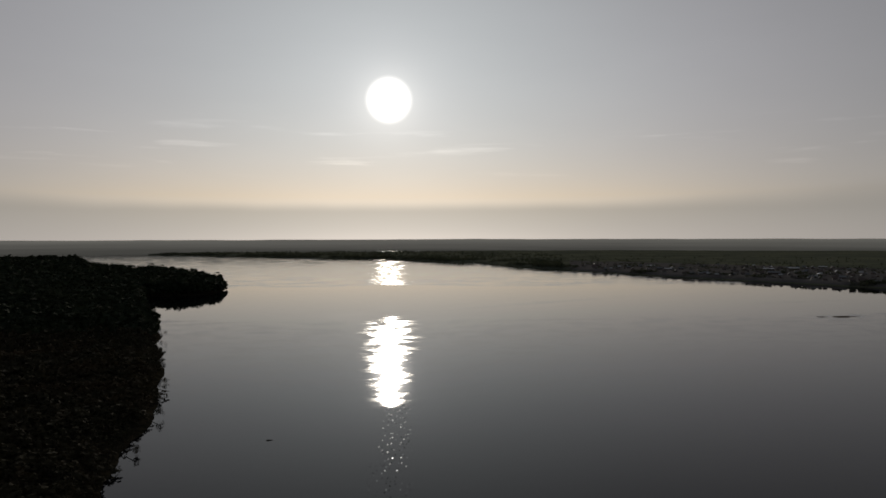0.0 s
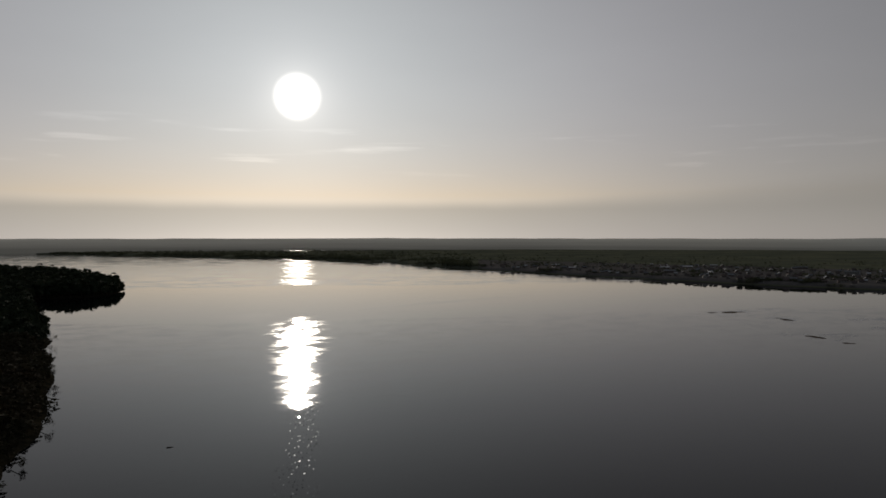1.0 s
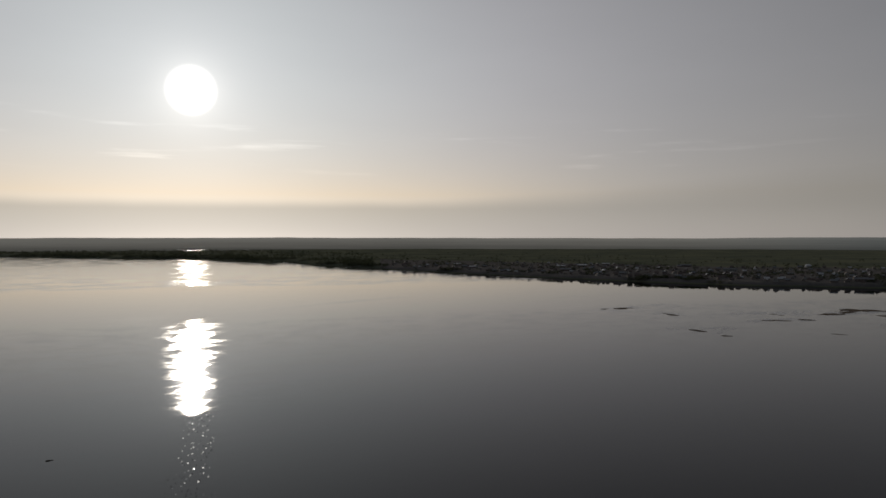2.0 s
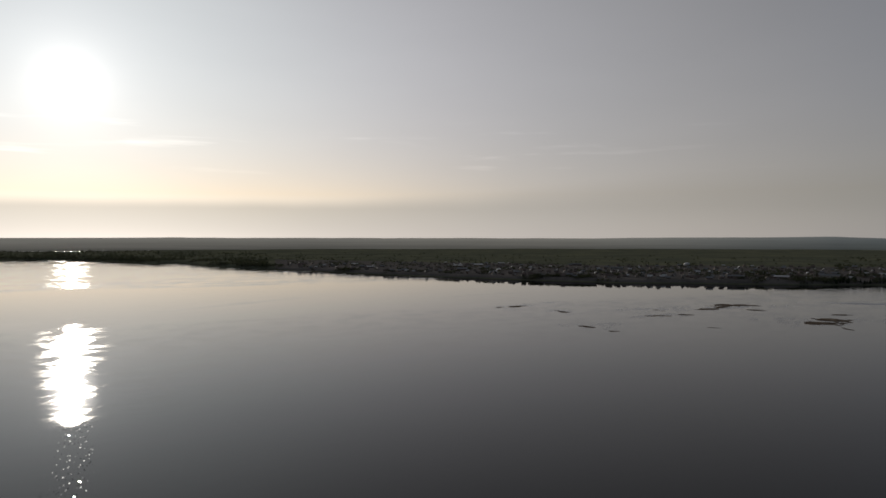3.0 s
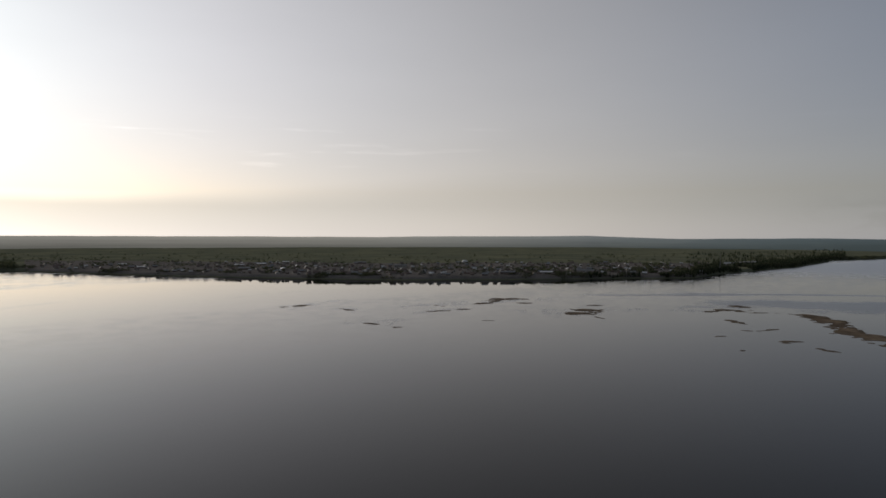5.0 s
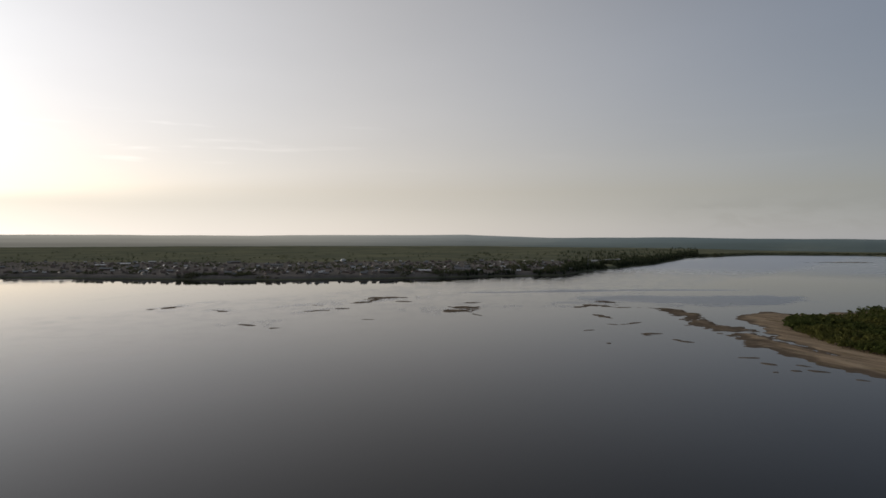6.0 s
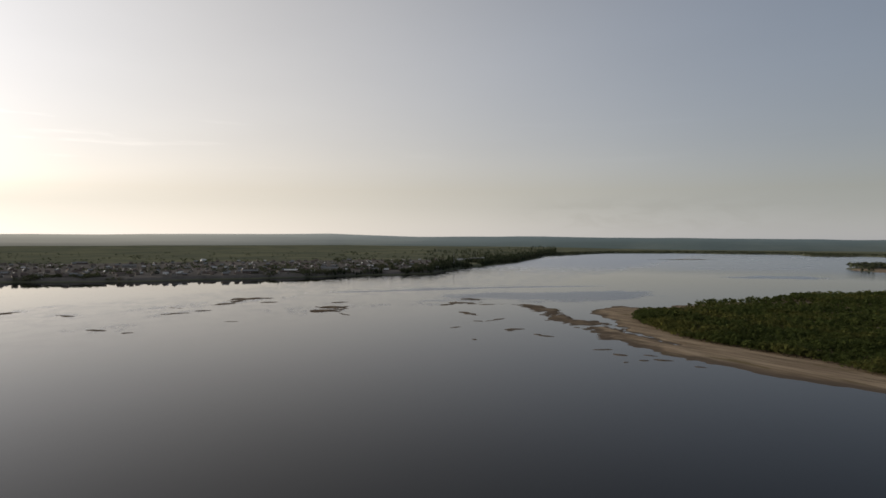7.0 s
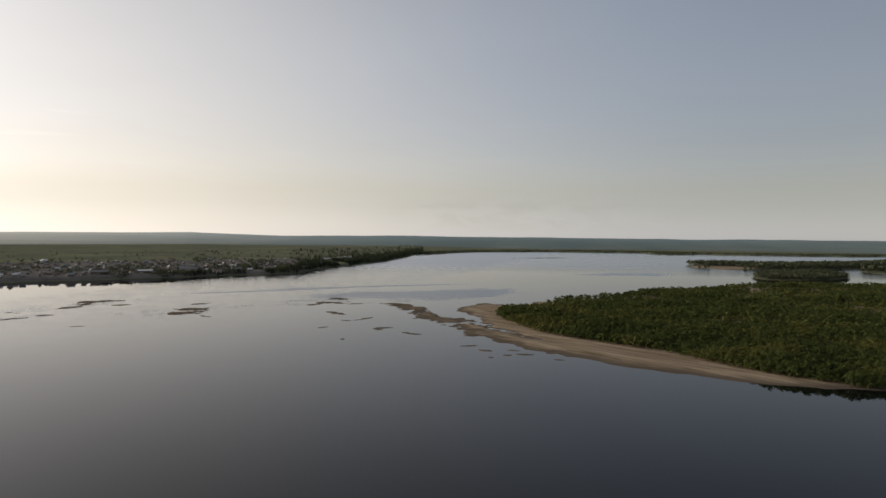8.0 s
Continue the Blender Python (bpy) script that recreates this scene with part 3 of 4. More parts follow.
def broadleaf(rng, sprays, limbs=4, spread=0.34, size=0.10, bare=False):
    """Unit-high tree: (wood, crown). Several lobes of leaves carried on limbs."""
    lean = rng.normal(0, 0.04, 2)
    fork = np.array([lean[0], lean[1], rng.uniform(0.28, 0.4)])
    wood = [tube((0, 0, -0.03), fork, 0.030, 0.020)]
    lobes = [(np.array([lean[0] * 2, lean[1] * 2, 0.74]), rng.uniform(0.20, 0.26))]
    for k in range(limbs):
        a = 2 * np.pi * (k + rng.uniform(0, 0.7)) / limbs
        tip = np.array([np.cos(a) * spread * rng.uniform(0.55, 1.0), np.sin(a) * spread * rng.uniform(0.55, 1.0), rng.uniform(0.24, 0.74)])
        if not bare:
            wood.append(tube(fork, tip, 0.016, 0.006, 4))
        lobes.append((tip, rng.uniform(0.13, 0.22)))
    pts, nrm = [], []
    weights = np.array([r * r for _, r in lobes])
    for k in rng.choice(len(lobes), sprays, p=weights / weights.sum()):
        d = rng.normal(0, 1, 3)
        d /= np.linalg.norm(d)
        if d[2] < -0.3:
            d[2] *= -1
        c, r = lobes[k]
        pts.append(c + d * r * np.array([1, 1, 1.15]) * rng.uniform(0.6, 1.08))
        nrm.append(d + np.array([0, 0, 0.35]))
    crown = quads(np.array(pts), np.array(nrm), rng.uniform(0.6, 1.25, sprays) * size, rng)
    return join(wood), crown


def spruce(rng, tiers=6, blades=6):
    """Unit-high conifer: (wood, crown)."""
    wood = tube((0, 0, -0.03), (0, 0, 0.97), 0.02, 0.002)
    verts, faces, n = [], [], 0
    for k in range(tiers):
        z = 0.14 + 0.80 * k / tiers
        r = (0.19 * (1 - k / tiers) + 0.03) * rng.uniform(0.85, 1.15)
        for j in range(blades):
            a = 2 * np.pi * (j + rng.uniform(-0.3, 0.3) + 0.5 * (k % 2)) / blades
            b = 0.62 * np.pi / blades * 1.6
            rr = r * rng.uniform(0.7, 1.15)
            verts += [(0, 0, z + 0.20), (np.cos(a - b) * rr, np.sin(a - b) * rr, z), (np.cos(a) * rr * 1.2, np.sin(a) * rr * 1.2, z - 0.05), (np.cos(a + b) * rr, np.sin(a + b) * rr, z)]
            faces.append((n, n + 1, n + 2, n + 3))
            n += 4
    return wood, (np.array(verts, float), np.array(faces))


def forest(name, kinds, places, heights, leaf, label, category, seed):
    """Many trees as one mesh: each place takes one kind, turned and scaled."""
    rng = np.random.default_rng(seed)
    verts, faces, marks, base = [], [], [], 0
    pick = rng.integers(0, len(kinds), len(places))
    for k, (wood, crown) in enumerate(kinds):
        at, h = places[pick == k], heights[pick == k]
        if not len(at):
            continue
        a = rng.uniform(0, 2 * np.pi, len(at))
        wide = h * rng.uniform(0.95, 1.5, len(at))
        for (v, f), mark in ((wood, 0), (crown, 1)):
            x = (v[None, :, 0] * np.cos(a)[:, None] - v[None, :, 1] * np.sin(a)[:, None]) * wide[:, None] + at[:, 0:1]
            y = (v[None, :, 0] * np.sin(a)[:, None] + v[None, :, 1] * np.cos(a)[:, None]) * wide[:, None] + at[:, 1:2]
            z = v[None, :, 2] * h[:, None] + at[:, 2:3]
            verts.append(np.stack([x, y, z], -1).reshape(-1, 3))
            faces.append((f[None] + (base + np.arange(len(at)) * len(v))[:, None, None]).reshape(-1, 4))
            marks.append(np.full(len(at) * len(f), mark))
            base += len(at) * len(v)
    me = mesh_from(name, np.concatenate(verts), np.concatenate(faces), [BARK, leaf], smooth=False)
    me.polygons.foreach_set("material_index", np.concatenate(marks).astype(np.int32))
    return tagged(new(name, me), label, category, kind="stuff")


def scatter(rng, lo, hi, gap):
    """Jittered places over a box, about gap apart."""
    xs, ys = np.arange(lo[0], hi[0], gap), np.arange(lo[1], hi[1], gap)
    x, y = np.meshgrid(xs, ys)
    return x.ravel() + rng.uniform(-0.5, 0.5, x.size) * gap, y.ravel() + rng.uniform(-0.5, 0.5, x.size) * gap


rng = np.random.default_rng(7)
WILLOWS = [broadleaf(rng, 84, 5, size=0.092, bare=True) for _ in range(8)]
WILLOWS_LOW = [broadleaf(rng, 36, size=0.13, bare=True) for _ in range(8)]
BUSHES = [broadleaf(rng, 17, size=0.18, spread=0.42, bare=True) for _ in range(6)]
SPRUCES = [spruce(rng) for _ in range(6)]


def tree(name, kind, leaf, label, category, group):
    """One tree as a thing: an empty at its foot with trunk and crown."""
    root = tagged(new(name), label, category, group)
    for part_name, (v, f), m in (("trunk", kind[0], BARK), ("crown", kind[1], leaf)):
        ob = new(part_name, mesh_from(part_name, v, f, m, smooth=False))
        ob.parent = root
    return root


def stand(models, places, heights, spin):
    """The trees of a stand, each a thing of its own."""
    for k, (p, h) in enumerate(zip(places, heights)):
        model = models[k % len(models)]
        m = pose(*p, 0, 0, spin.uniform(0, 360))
        ob = model if k < len(models) else copy_thing(model, m)
        ob.matrix_basis = m @ Matrix.Diagonal((h * spin.uniform(0.85, 1.2), h * spin.uniform(0.85, 1.2), h, 1))


# the thicket on the island
x, y = [], []
for lo_r, hi_r, gap in ((0, 560, 3.7), (560, 820, 5.0), (820, 1750, 6.6)):
    u, v = scatter(rng, (400, -640), (1620, 200), gap)
    r = np.hypot(u, v)
    ok = (r >= lo_r) & (r < hi_r) & (v > -0.34 * u - 70)
    x.append(u[ok])
    y.append(v[ok])
x, y = np.concatenate(x), np.concatenate(y)
d = inside_distance(x, y, THICKET)
open_ground = fractal(x, y, 70, 3, 51)
keep = (d + 4 * fractal(x, y, 22, 3, 52) > np.where(np.hypot(x, y) < 760, -5.0, 1.0)) & (open_ground > -0.75)
x, y, d, open_ground = x[keep], y[keep], d[keep], open_ground[keep]
z = island_height(x, y, inside_distance(x, y, ISLAND)) - 0.1
h = 5.9 + 2.2 * fractal(x, y, 45, 3, 53) + rng.uniform(-1.3, 1.6, len(x)) + 2.0 * np.exp(-((np.hypot(x, y) - 950) / 60) ** 2)
h *= np.clip(0.92 + d / 60, 0.92, 1.0)
h = np.clip(h, 1.8, 12)
r = np.hypot(x, y)
order = np.argsort(r + 0.6 * np.clip(d, 0, 60))
near, rest = order[:300], order[300:]
P3 = np.stack([x, y, z], 1)
models = [tree("willow", broadleaf(rng, 170, 5, size=0.065), LEAVES, "green bushy willow at the edge of the island thicket", "tree", "willows of the thicket") for _ in range(8)]
stand(models, P3[near], h[near], random.Random(3))
mid, far = rest[r[rest] < 640], rest[r[rest] >= 640]
forest("thicket", WILLOWS, P3[mid], h[mid], LEAVES, "dense green willow thicket covering the sandy island", "thicket", 61)
forest("thicket", WILLOWS_LOW, P3[far], h[far], LEAVES, "dense green willow thicket farther back on the island", "thicket", 62)

# low undergrowth along the front of the thicket
x, y = scatter(rng, (395, -220), (760, 150), 2.6)
d = inside_distance(x, y, THICKET)
keep = (d + 2 * fractal(x, y, 12, 3, 58) > -3.5) & (d < 9) & (y > -0.34 * x - 70) & (np.hypot(x, y) < 800)
x, y = x[keep], y[keep]
z = island_height(x, y, inside_distance(x, y, ISLAND)) - 0.1
forest("undergrowth", BUSHES, np.stack([x, y, z], 1), rng.uniform(1.8, 4.6, len(x)), LEAVES, "low green bushes at the foot of the thicket", "bushes", 69)

# the wooded bank
x, y = [], []
for lo_r, hi_r, gap in ((0, 520, 4.2), (520, 1350, 7.0), (1350, 2700, 13.0)):
    u, v = scatter(rng, (-1900, 120), (-60, 2900), gap)
    r = np.hypot(u, v)
    ok = (r >= lo_r) & (r < hi_r) & (u > -0.80 * v - 40)
    x.append(u[ok])
    y.append(v[ok])
x, y = np.concatenate(x), np.concatenate(y)
d = inside_distance(x, y, LEFT)
keep = d + 4 * fractal(x, y, 25, 3, 55) > 1.5
r = np.hypot(x, y)
keep &= (r < 700) | (d < 150) | (rng.uniform(0, 1, len(x)) < 0.6)
x, y, d, r = x[keep], y[keep], d[keep], r[keep]
z = left_height(x, y, d) - 0.2
h = np.interp(r, [200, 500, 900, 1300, 1600, 2600], [5.0, 7.0, 13.0, 15.0, 17.0, 22.0]) * (1 + 0.25 * fractal(x, y, 60, 3, 56)) * rng.uniform(0.75, 1.25, len(x)) * np.clip(0.6 + d / 20, 0.6, 1.0)
P3 = np.stack([x, y, z], 1)
order = np.argsort(r + 1.5 * np.clip(d, 0, 400))
near = order[:160]
models = [tree("riverside_tree", broadleaf(rng, 220, 5, size=0.06), SHRUBS, "dark leafy tree leaning over the steep river bank", "tree", "trees of the near bank") for _ in range(6)]
stand(models, P3[near], h[near] * 1.1, random.Random(4))
rest = order[160:]
low, tall, back = rest[r[rest] < 620], rest[(r[rest] >= 620) & (r[rest] < 1350)], rest[r[rest] >= 1350]
forest("bank_scrub", WILLOWS_LOW, P3[low], h[low], SHRUBS, "dark reddish scrub covering the near river bank", "scrub", 63)
forest("headland_wood", BUSHES[:4] + SPRUCES[:2], P3[tall], h[tall], NEEDLES, "dark mixed wood on the headland", "wood", 64)
forest("headland_wood", BUSHES[:4] + SPRUCES[:2], P3[back], h[back], NEEDLES, "dark wood stretching far behind the headland", "wood", 65)

# the far bank: trees along the shore, then woods on the plain
b = np.concatenate([rng.uniform(-32, 110, 30000), 63 + 10 * rng.beta(1.6, 1.2, 3500)])
s = shore_at(b)
d = np.concatenate([rng.uniform(3, 60, 12000), 60 * np.exp(rng.uniform(0, 1, 18000) * np.log(26)), 3 + 400 * rng.beta(1.0, 2.2, 3500)])
rr = s + d
x, y = rr * np.sin(np.radians(b)), rr * np.cos(np.radians(b))
town = (b > 12) & (b < 63)
clump = np.where(town, fractal(x, y, 45, 3, 57), fractal(x, y, 110, 3, 57))
keep = (rr < 4300) & ~((b > 64.7) & (b < 67.7) & (d > 190) & (d < 350)) & ((b < 73) | (d < 60)) & (clump > np.where(town, np.where(d < 25, np.where(b < 46, 0.45, -0.05), np.where(d < 150, np.where(b < 46, 0.42, 0.2), np.where(d < 620, 0.22, 0.34))), np.where(b > 73, -1.5, np.where(b > 63, -0.5, -0.35))))
b, d, rr, x, y = b[keep], d[keep], rr[keep], x[keep], y[keep]
z = far_height(b, rr, d) - 0.3
h = rng.uniform(4, 10, len(b)) * np.where(d < 60, 0.75, 1.0) * np.where(b > 73, 0.75, 1.0) * np.where((b > 12) & (b < 55), 0.75, 1.0)
tall = (rng.uniform(0, 1, len(b)) < np.where((b > 12) & (b < 50), 0.0, np.where(d < 60, 0.09, 0.02))) | ((b > 62.5) & (b < 73) & (rng.uniform(0, 1, len(b)) < 0.42)) | ((b > 55) & (b < 68) & (d < 40) & (rng.uniform(0, 1, len(b)) < 0.5))
P3 = np.stack([x, y, z], 1)
forest("far_woods", BUSHES, P3[~tall], h[~tall], LEAVES_HAZED, "leafy woods and gardens along the far bank", "woods", 66)
forest("far_spruces", SPRUCES, P3[tall], h[tall] * 1.3, NEEDLES, "dark spruces standing among the far woods", "spruces", 67)

# woods on the far islands
ISLES = (((1750, -800), (2400, -130), 10.0, 12.0), ((1390, -420), (1690, -215), 5.5, 7.5), ((1690, -600), (1870, -480), 10.0, 5.0), ((2960, -250), (3210, -30), 16.0, 9.0), ((2550, 740), (2810, 890), 12.0, 12.0))
spots, sizes = [], []
deps = bpy.context.evaluated_depsgraph_get()
deps.update()
for lo, hi, gap, tall in ISLES:
    u, v = scatter(rng, lo, hi, gap)
    for a, c in zip(u, v):
        hit, place, _, _, ob, _ = scene.ray_cast(deps, Vector((a, c, 200)), Vector((0, 0, -1)))
        if hit and ob.name.startswith("island") and not ob.name.startswith("island_beach") and place.z > 0.2 and ob.data.materials[0] == GROUND:
            spots.append(place - Vector((0, 0, 0.3)))
            sizes.append(tall * rng.uniform(0.75, 1.25))
forest("island_woods", BUSHES + SPRUCES[:1], np.array(spots), np.array(sizes), LEAVES_HAZED, "dark woods covering the islands upstream", "woods", 68)


# ---- the village on the far bank ----


def part(name, bm, mat, parent, label=""):
    me = bpy.data.meshes.new(name)
    bm.normal_update()
    bm.to_mesh(me)
    bm.free()
    me.materials.append(mat)
    ob = new(name, me)
    ob.parent = parent
    return tagged(ob, label)


def box(bm, lo, hi):
    v = [bm.verts.new((x, y, z)) for z in (lo[2], hi[2]) for y in (lo[1], hi[1]) for x in (lo[0], hi[0])]
    for f in ((0, 2, 3, 1), (4, 5, 7, 6), (0, 1, 5, 4), (2, 6, 7, 3), (0, 4, 6, 2), (1, 3, 7, 5)):
        bm.faces.new([v[i] for i in f])
    return v


def prism(bm, profile, x0, x1):
    """A profile in y and z drawn out along x."""
    a = [bm.verts.new((x0, y, z)) for y, z in profile]
    b = [bm.verts.new((x1, y, z)) for y, z in profile]
    n = len(profile)
    bm.faces.new(a[::-1])
    bm.faces.new(b)
    for i in range(n):
        bm.faces.new((a[i], a[(i + 1) % n], b[(i + 1) % n], b[i]))


def house(name, long, wide, wall, rise, wall_mat, roof_mat, label, category, group, windows=3):
    """A gabled building: walls with gables, two-sided roof, chimney, door and windows on the long sides."""
    root = tagged(new(name), label, category, group)
    bm, w = bmesh.new(), wide / 2
    prism(bm, [(-w, -1.5), (w, -1.5), (w, wall), (0, wall + rise), (-w, wall)], -long / 2, long / 2)
    part("wall", bm, wall_mat, root)
    bm, t, o = bmesh.new(), 0.22, 0.5
    k = rise / w
    prism(bm, [(-w - o, wall - o * k + 0.02), (0, wall + rise + 0.02), (w + o, wall - o * k + 0.02), (w + o, wall - o * k + t), (0, wall + rise + t + 0.1), (-w - o, wall - o * k + t)], -long / 2 - o, long / 2 + o)
    part("roof", bm, roof_mat, root)
    if long < 20:
        bm = bmesh.new()
        box(bm, (long * 0.2, w * 0.15, wall + rise * 0.4), (long * 0.2 + 0.7, w * 0.15 + 0.7, wall + rise + 1.0))
        part("chimney", bm, BRICKWORK, root)
    for side in (-1, 1):
        for i in range(windows):
            x = long * ((i + 0.5) / windows - 0.5)
            bm = bmesh.new()
            box(bm, (x - 0.6, side * w - 0.05, wall * 0.42), (x + 0.6, side * w + 0.05, wall * 0.82))
            part("window", bm, GLASS, root)
    return root


HOUSES = [house("house", *dims, label=label, category="house", group="village houses") for dims, label in (
    ((9, 7, 3.0, 2.6, TIMBER, ROOF_GREY), "weathered timber house with a grey sheet roof"),
    ((9, 7.5, 3.0, 3.2, TIMBER, ROOF_RUST), "weathered timber house with a rusty roof"),
    ((12, 9, 3.4, 2.6, BRICKWORK, ROOF_GREY), "brown brick house with a grey roof"),
    ((11, 8, 3.2, 3.0, PLASTER, ROOF_RUST), "pale plastered house with a rusty roof"),
    ((9, 7, 3.0, 2.4, TIMBER, ROOF_PALE), "timber house with a shining pale metal roof"),
    ((8, 6, 2.6, 2.0, BRICKWORK, ROOF_RUST), "small brown outbuilding with a rusty roof"))]
HALLS = [house("warehouse", *dims, label=label, category="warehouse", group="village sheds", windows=6) for dims, label in (
    ((28, 11, 4.5, 2.0, BRICKWORK, ROOF_GREY), "long brown brick shed with a grey sheet roof"),
    ((24, 10, 4.2, 1.8, BRICKWORK, ROOF_PALE), "long brick shed with a pale metal roof"),
    ((32, 11, 6.5, 2.0, PLASTER, ROOF_GREY), "long two-storey block with a grey roof"))]


def on_far_bank(b, d):
    s = float(shore_at(np.array([b]))[0])
    z = float(far_height(np.array([b]), np.array([s + d]), np.array([d]))[0])
    a = radians(b)
    return (s + d) * math.sin(a), (s + d) * math.cos(a), z


lots = random.Random(11)
count, back_rows = 0, []
for row, d0 in enumerate((36, 66, 100, 140, 186, 240, 300, 370, 450, 540)):
    b = 13.0
    while b < 63.5:
        s = float(shore_at(np.array([b]))[0])
        b += math.degrees(lots.uniform(15, 30) / (s + d0))
        busy = 0.85 if 24 < b < 62 else 0.5
        if lots.random() > busy or (row > 5 and b < 22):
            continue
        x, y, z = on_far_bank(b, d0 + lots.uniform(-9, 9))
        big = row > 1 and lots.random() < (0.07 if 16 < b < 42 else 0.015)
        kinds = HALLS if big else HOUSES
        pick = kinds[lots.choices(range(len(kinds)), (3, 3, 2, 2, 2, 3) if not big else (2, 2, 1))[0]]
        spot = pose(x, y, z, 0, 0, -b + lots.choice((0, 90)) + lots.uniform(-12, 12)) @ Matrix.Scale(lots.uniform(0.7, 0.95), 4)
        if count < 275 or big:
            copy_thing(pick, spot)
            count += 1
        else:
            back_rows.append((pick, spot))
roofs_and_walls = [TIMBER, PLASTER, BRICKWORK, ROOF_GREY, ROOF_RUST, ROOF_PALE, GLASS]
verts, faces, marks = [], [], []
for model, spot in back_rows:
    for child in model.children:
        start = len(verts)
        verts += [tuple(spot @ v.co) for v in child.data.vertices]
        for face in child.data.polygons:
            faces.append([start + i for i in face.vertices])
            marks.append(roofs_and_walls.index(child.data.materials[0]))
me = bpy.data.meshes.new("back_street_houses")
me.from_pydata(verts, [], faces)
for m in roofs_and_walls:
    me.materials.append(m)
me.polygons.foreach_set("material_index", marks)
tagged(new("back_street_houses", me), "small houses crowded along the back streets of the village", "houses", kind="stuff")
for k, model in enumerate(HOUSES + HALLS):
    model.matrix_basis = pose(*on_far_bank(30 + 3.1 * k, 62), 0, 0, -30 - 3.1 * k)
for k in range(7):
    x, y, z = on_far_bank(65.2 + 0.33 * k, 330 + lots.uniform(-15, 15))
    white = house("house", 10, 7, 3.4, 2.2, PLASTER, ROOF_PALE, "white house with a pale roof on a rise", "house", "white houses on the rise") if k == 0 else copy_thing(white, Matrix.Identity(4))
    white.matrix_basis = pose(x, y, z, 0, 0, -65 + lots.uniform(-10, 10))


def lathe(profile, sides=16):
    """A body of revolution from (radius, height) pairs."""
    bm, rings = bmesh.new(), []
    for r, z in profile:
        rings.append([bm.verts.new((r * math.cos(2 * math.pi * i / sides), r * math.sin(2 * math.pi * i / sides), z)) for i in range(sides)])
    for a, b in zip(rings, rings[1:]):
        for i in range(sides):
            bm.faces.new((a[i], a[(i + 1) % sides], b[(i + 1) % sides], b[i]))
    bm.faces.new(rings[0][::-1])
    bm.faces.new(rings[-1])
    return bm


dome = tagged(new("domed_hall"), "pale round hall with a shallow domed roof", "hall")
part("wall", lathe([(7.5, -1), (7.5, 3.5)], 24), PLASTER, dome)
part("roof", lathe([(7.9, 3.5), (7.7, 3.9), (6.8, 5.4), (5.0, 6.8), (2.6, 7.6), (0.3, 7.9)], 24), ROOF_PALE, dome)
dome.matrix_basis = pose(*on_far_bank(45.1, 560))

mast = tagged(new("radio_mast"), "tall thin lattice mast above the far village", "mast")
corners = [(math.cos(a), math.sin(a)) for a in (0.3, 2.4, 4.5)]
for cx, cy in corners:
    v, f = tube((cx * 1.1, cy * 1.1, -1), (cx * 0.3, cy * 0.3, 34), 0.16, 0.10, 5)
    ob = new("leg", mesh_from("leg", v, f, ROOF_GREY, smooth=False))
    ob.parent = mast
for k in range(9):
    z0, z1 = 34 * k / 9, 34 * (k + 1) / 9
    for j in range(3):
        (ax, ay), (bx, by) = corners[j], corners[(j + 1) % 3]
        w0, w1 = 1.1 - 0.8 * z0 / 34, 1.1 - 0.8 * z1 / 34
        v, f = tube((ax * w0, ay * w0, z0), (bx * w1, by * w1, z1), 0.06, 0.06, 4)
        ob = new("brace", mesh_from("brace", v, f, ROOF_GREY, smooth=False))
        ob.parent = mast
mast.matrix_basis = pose(*on_far_bank(64.8, 26))

marker = tagged(new("river_marker"), "white navigation marker standing on the far shore", "marker")
bm = bmesh.new()
box(bm, (-0.15, -0.15, -1.5), (0.15, 0.15, 5.0))
part("post", bm, TIMBER, marker)
for k in range(4):
    bm = bmesh.new()
    box(bm, (-0.9, -0.22, 2.6 + 0.75 * k), (0.9, -0.15, 3.2 + 0.75 * k))
    part("slat", bm, PLASTER, marker)
marker.matrix_basis = pose(*on_far_bank(34.2, 5), 0, 0, -34)

# a log adrift
log = tagged(new("drifting_log"), "dark waterlogged log adrift in the river", "log")
bm = lathe([(0.16, -1.25), (0.24, -1.15), (0.27, -0.3), (0.24, 0.6), (0.17, 1.15), (0.08, 1.3)], 10)
for v in bm.verts:
    v.co += Vector((0.10 * math.sin(v.co.z * 1.9), 0.05 * math.cos(v.co.z * 2.7), 0))
part("trunk", bm, BARK, log)
v, f = tube((0.1, 0.05, 0.3), (0.65, 0.15, 0.75), 0.08, 0.03, 5)
ob = new("branch_stub", mesh_from("branch_stub", v, f, BARK, smooth=False))
ob.parent = log
log.matrix_basis = pose(-58, 284, 0.02, 0, 88, 12)

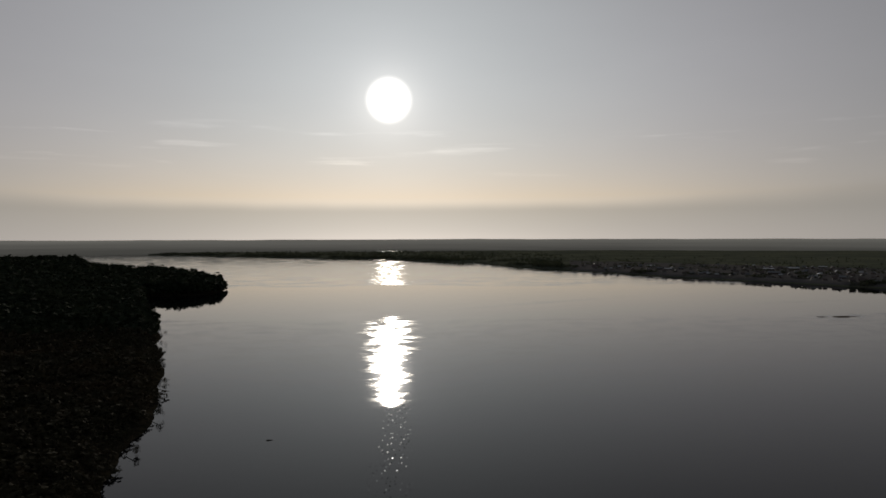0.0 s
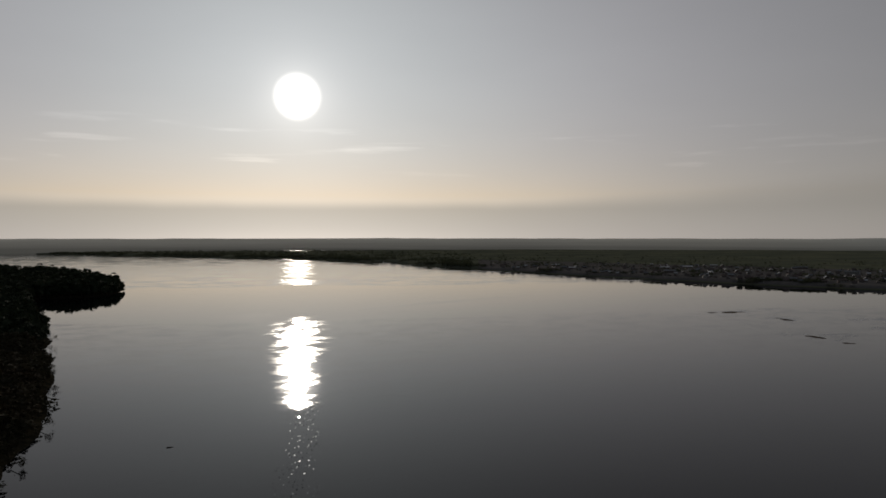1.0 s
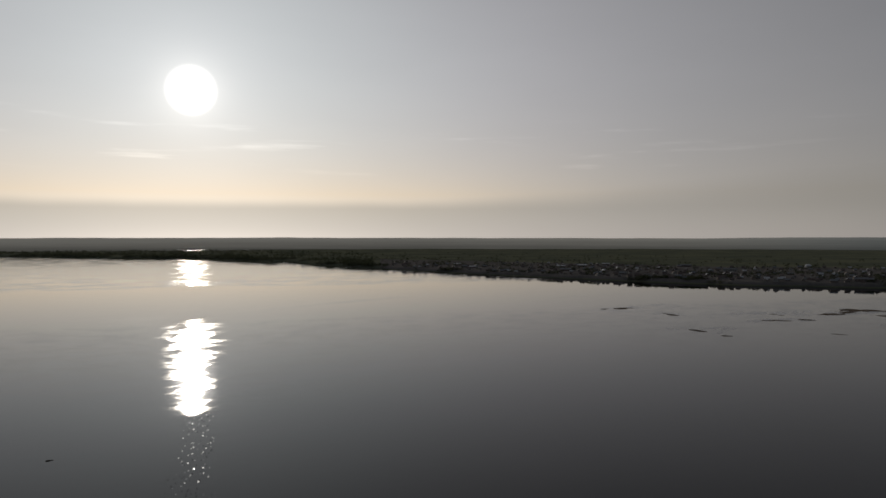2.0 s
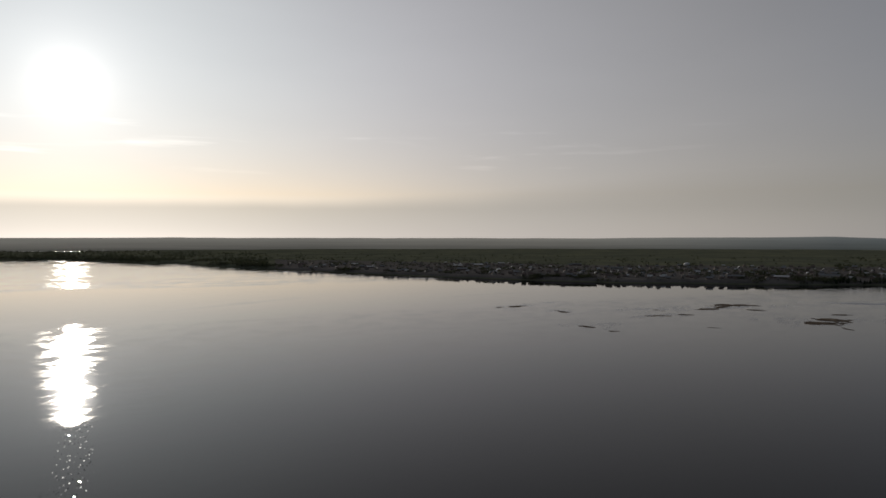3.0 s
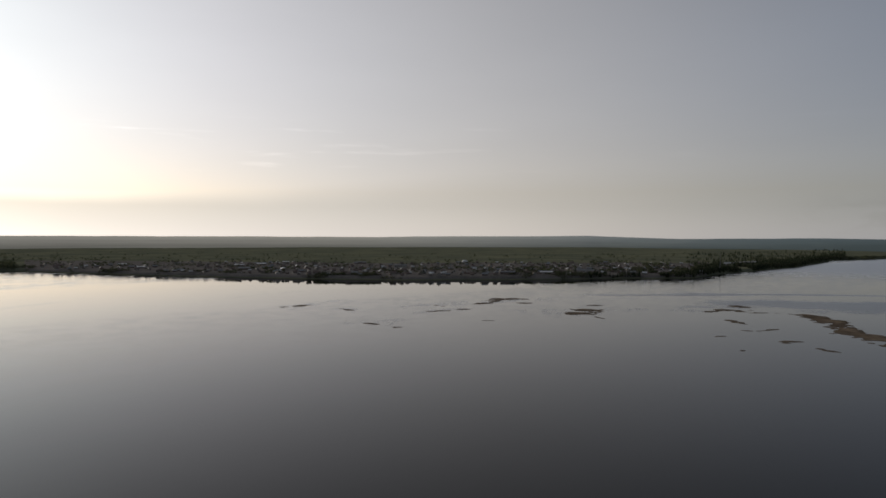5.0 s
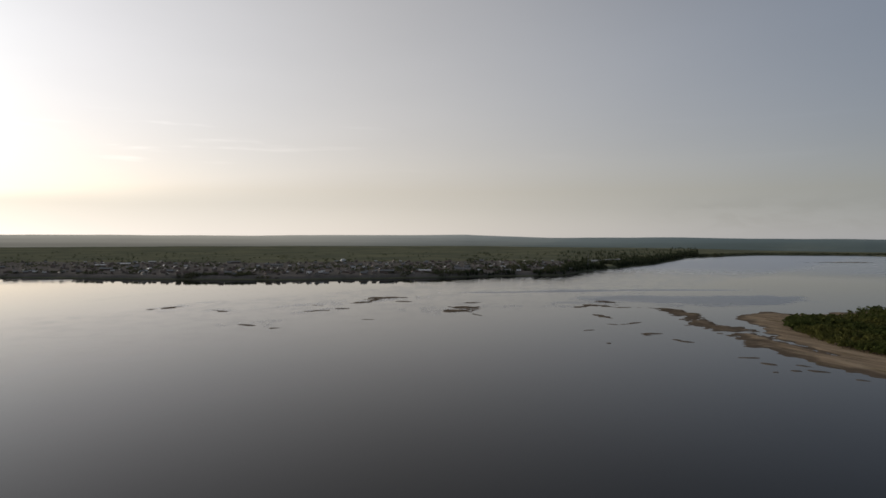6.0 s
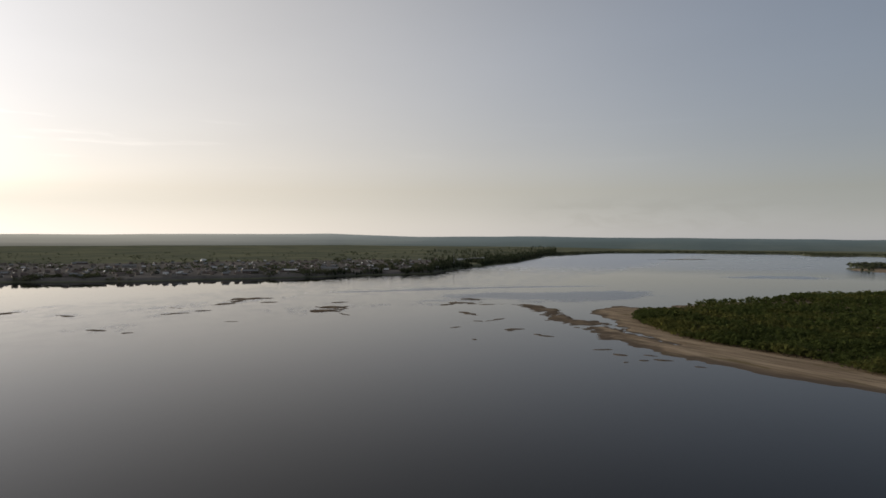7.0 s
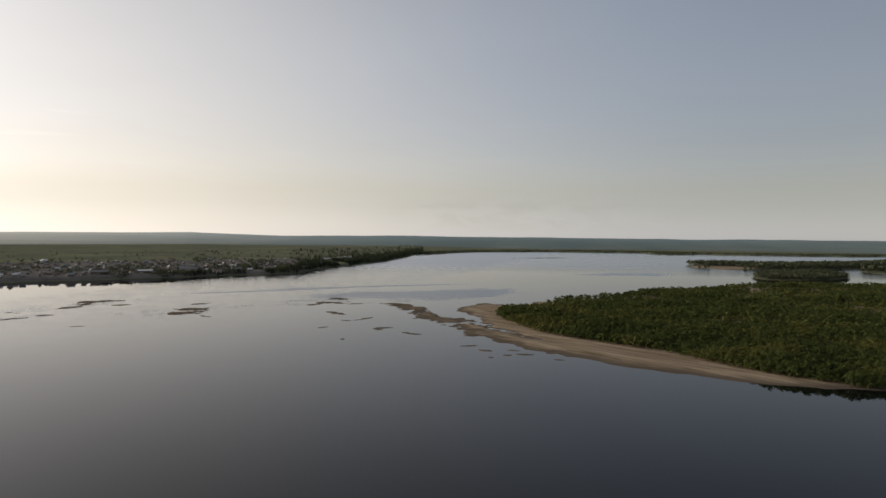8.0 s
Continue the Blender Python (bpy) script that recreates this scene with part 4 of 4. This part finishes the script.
# a shallow flood pool on the far plain, catching the light
pool_b = np.linspace(-9, 3.5, 80)
wob = fractal(pool_b, pool_b * 0, 1.2, 3, 70)
rows = []
for q in np.linspace(0, 1, 5):
    rr = 4180 + (q - 0.5) * (110 + 80 * wob)
    rows.append(np.stack([rr * np.sin(np.radians(pool_b)), rr * np.cos(np.radians(pool_b)), 0 * rr + 13.5], -1))
pool = new("flood_pool", mesh_from("flood_pool", np.concatenate(rows), grid_faces(5, 80), WATER))
tagged(pool, "thin sheet of flood water on the far plain", "pool", kind="structure")


# leaning trees that hang over the water along the near bank
def leaning_tree(seed, length, lift):
    r = np.random.default_rng(seed)
    root = tagged(new("leaning_tree"), "half-bare tree leaning out over the water", "tree", "leaning bank trees")
    tip = np.array([length, 0, lift])
    v, f = tube((-0.6, 0, -0.4), tip * 0.55 + np.array([0, 0, 0.5]), 0.22, 0.14, 6)
    v2, f2 = tube(tip * 0.55 + np.array([0, 0, 0.5]), tip, 0.14, 0.05, 6)
    ob = new("trunk", mesh_from("trunk", *join([(v, f), (v2, f2)]), BARK, smooth=False))
    ob.parent = root
    ends = []
    for k in range(7):
        a = tip * r.uniform(0.35, 0.95) + np.array([0, 0, 0.3])
        e = a + np.array([r.uniform(0.2, 1.4), r.normal(0, 1.0), r.normal(0.3, 1.0)])
        ends.append(e)
        v, f = tube(a, e, 0.06, 0.015, 4)
        ob = new("limb", mesh_from("limb", v, f, BARK, smooth=False))
        ob.parent = root
    pts = np.repeat(np.array(ends), 26, 0) + r.normal(0, 0.55, (182, 3))
    v, f = quads(pts, r.normal(0, 1, (182, 3)), r.uniform(0.12, 0.34, 182), r)
    ob = new("foliage", mesh_from("foliage", v, f, SHRUBS, smooth=False))
    ob.parent = root
    return root


for k, (x, y, turn, size, lift) in enumerate(((-106, 268, -8, 4.0, 1.0), (-117, 322, -12, 5.0, 1.4), (-143, 402, 5, 4.5, 0.6), (-168, 468, -5, 6.5, 0.8), (-174, 486, 12, 5.5, 3.0), (-208, 582, 15, 7.0, 4.0))):
    leaning_tree(80 + k, size, lift).matrix_basis = pose(x - 1.5, y, 1.2, 0, 0, turn)
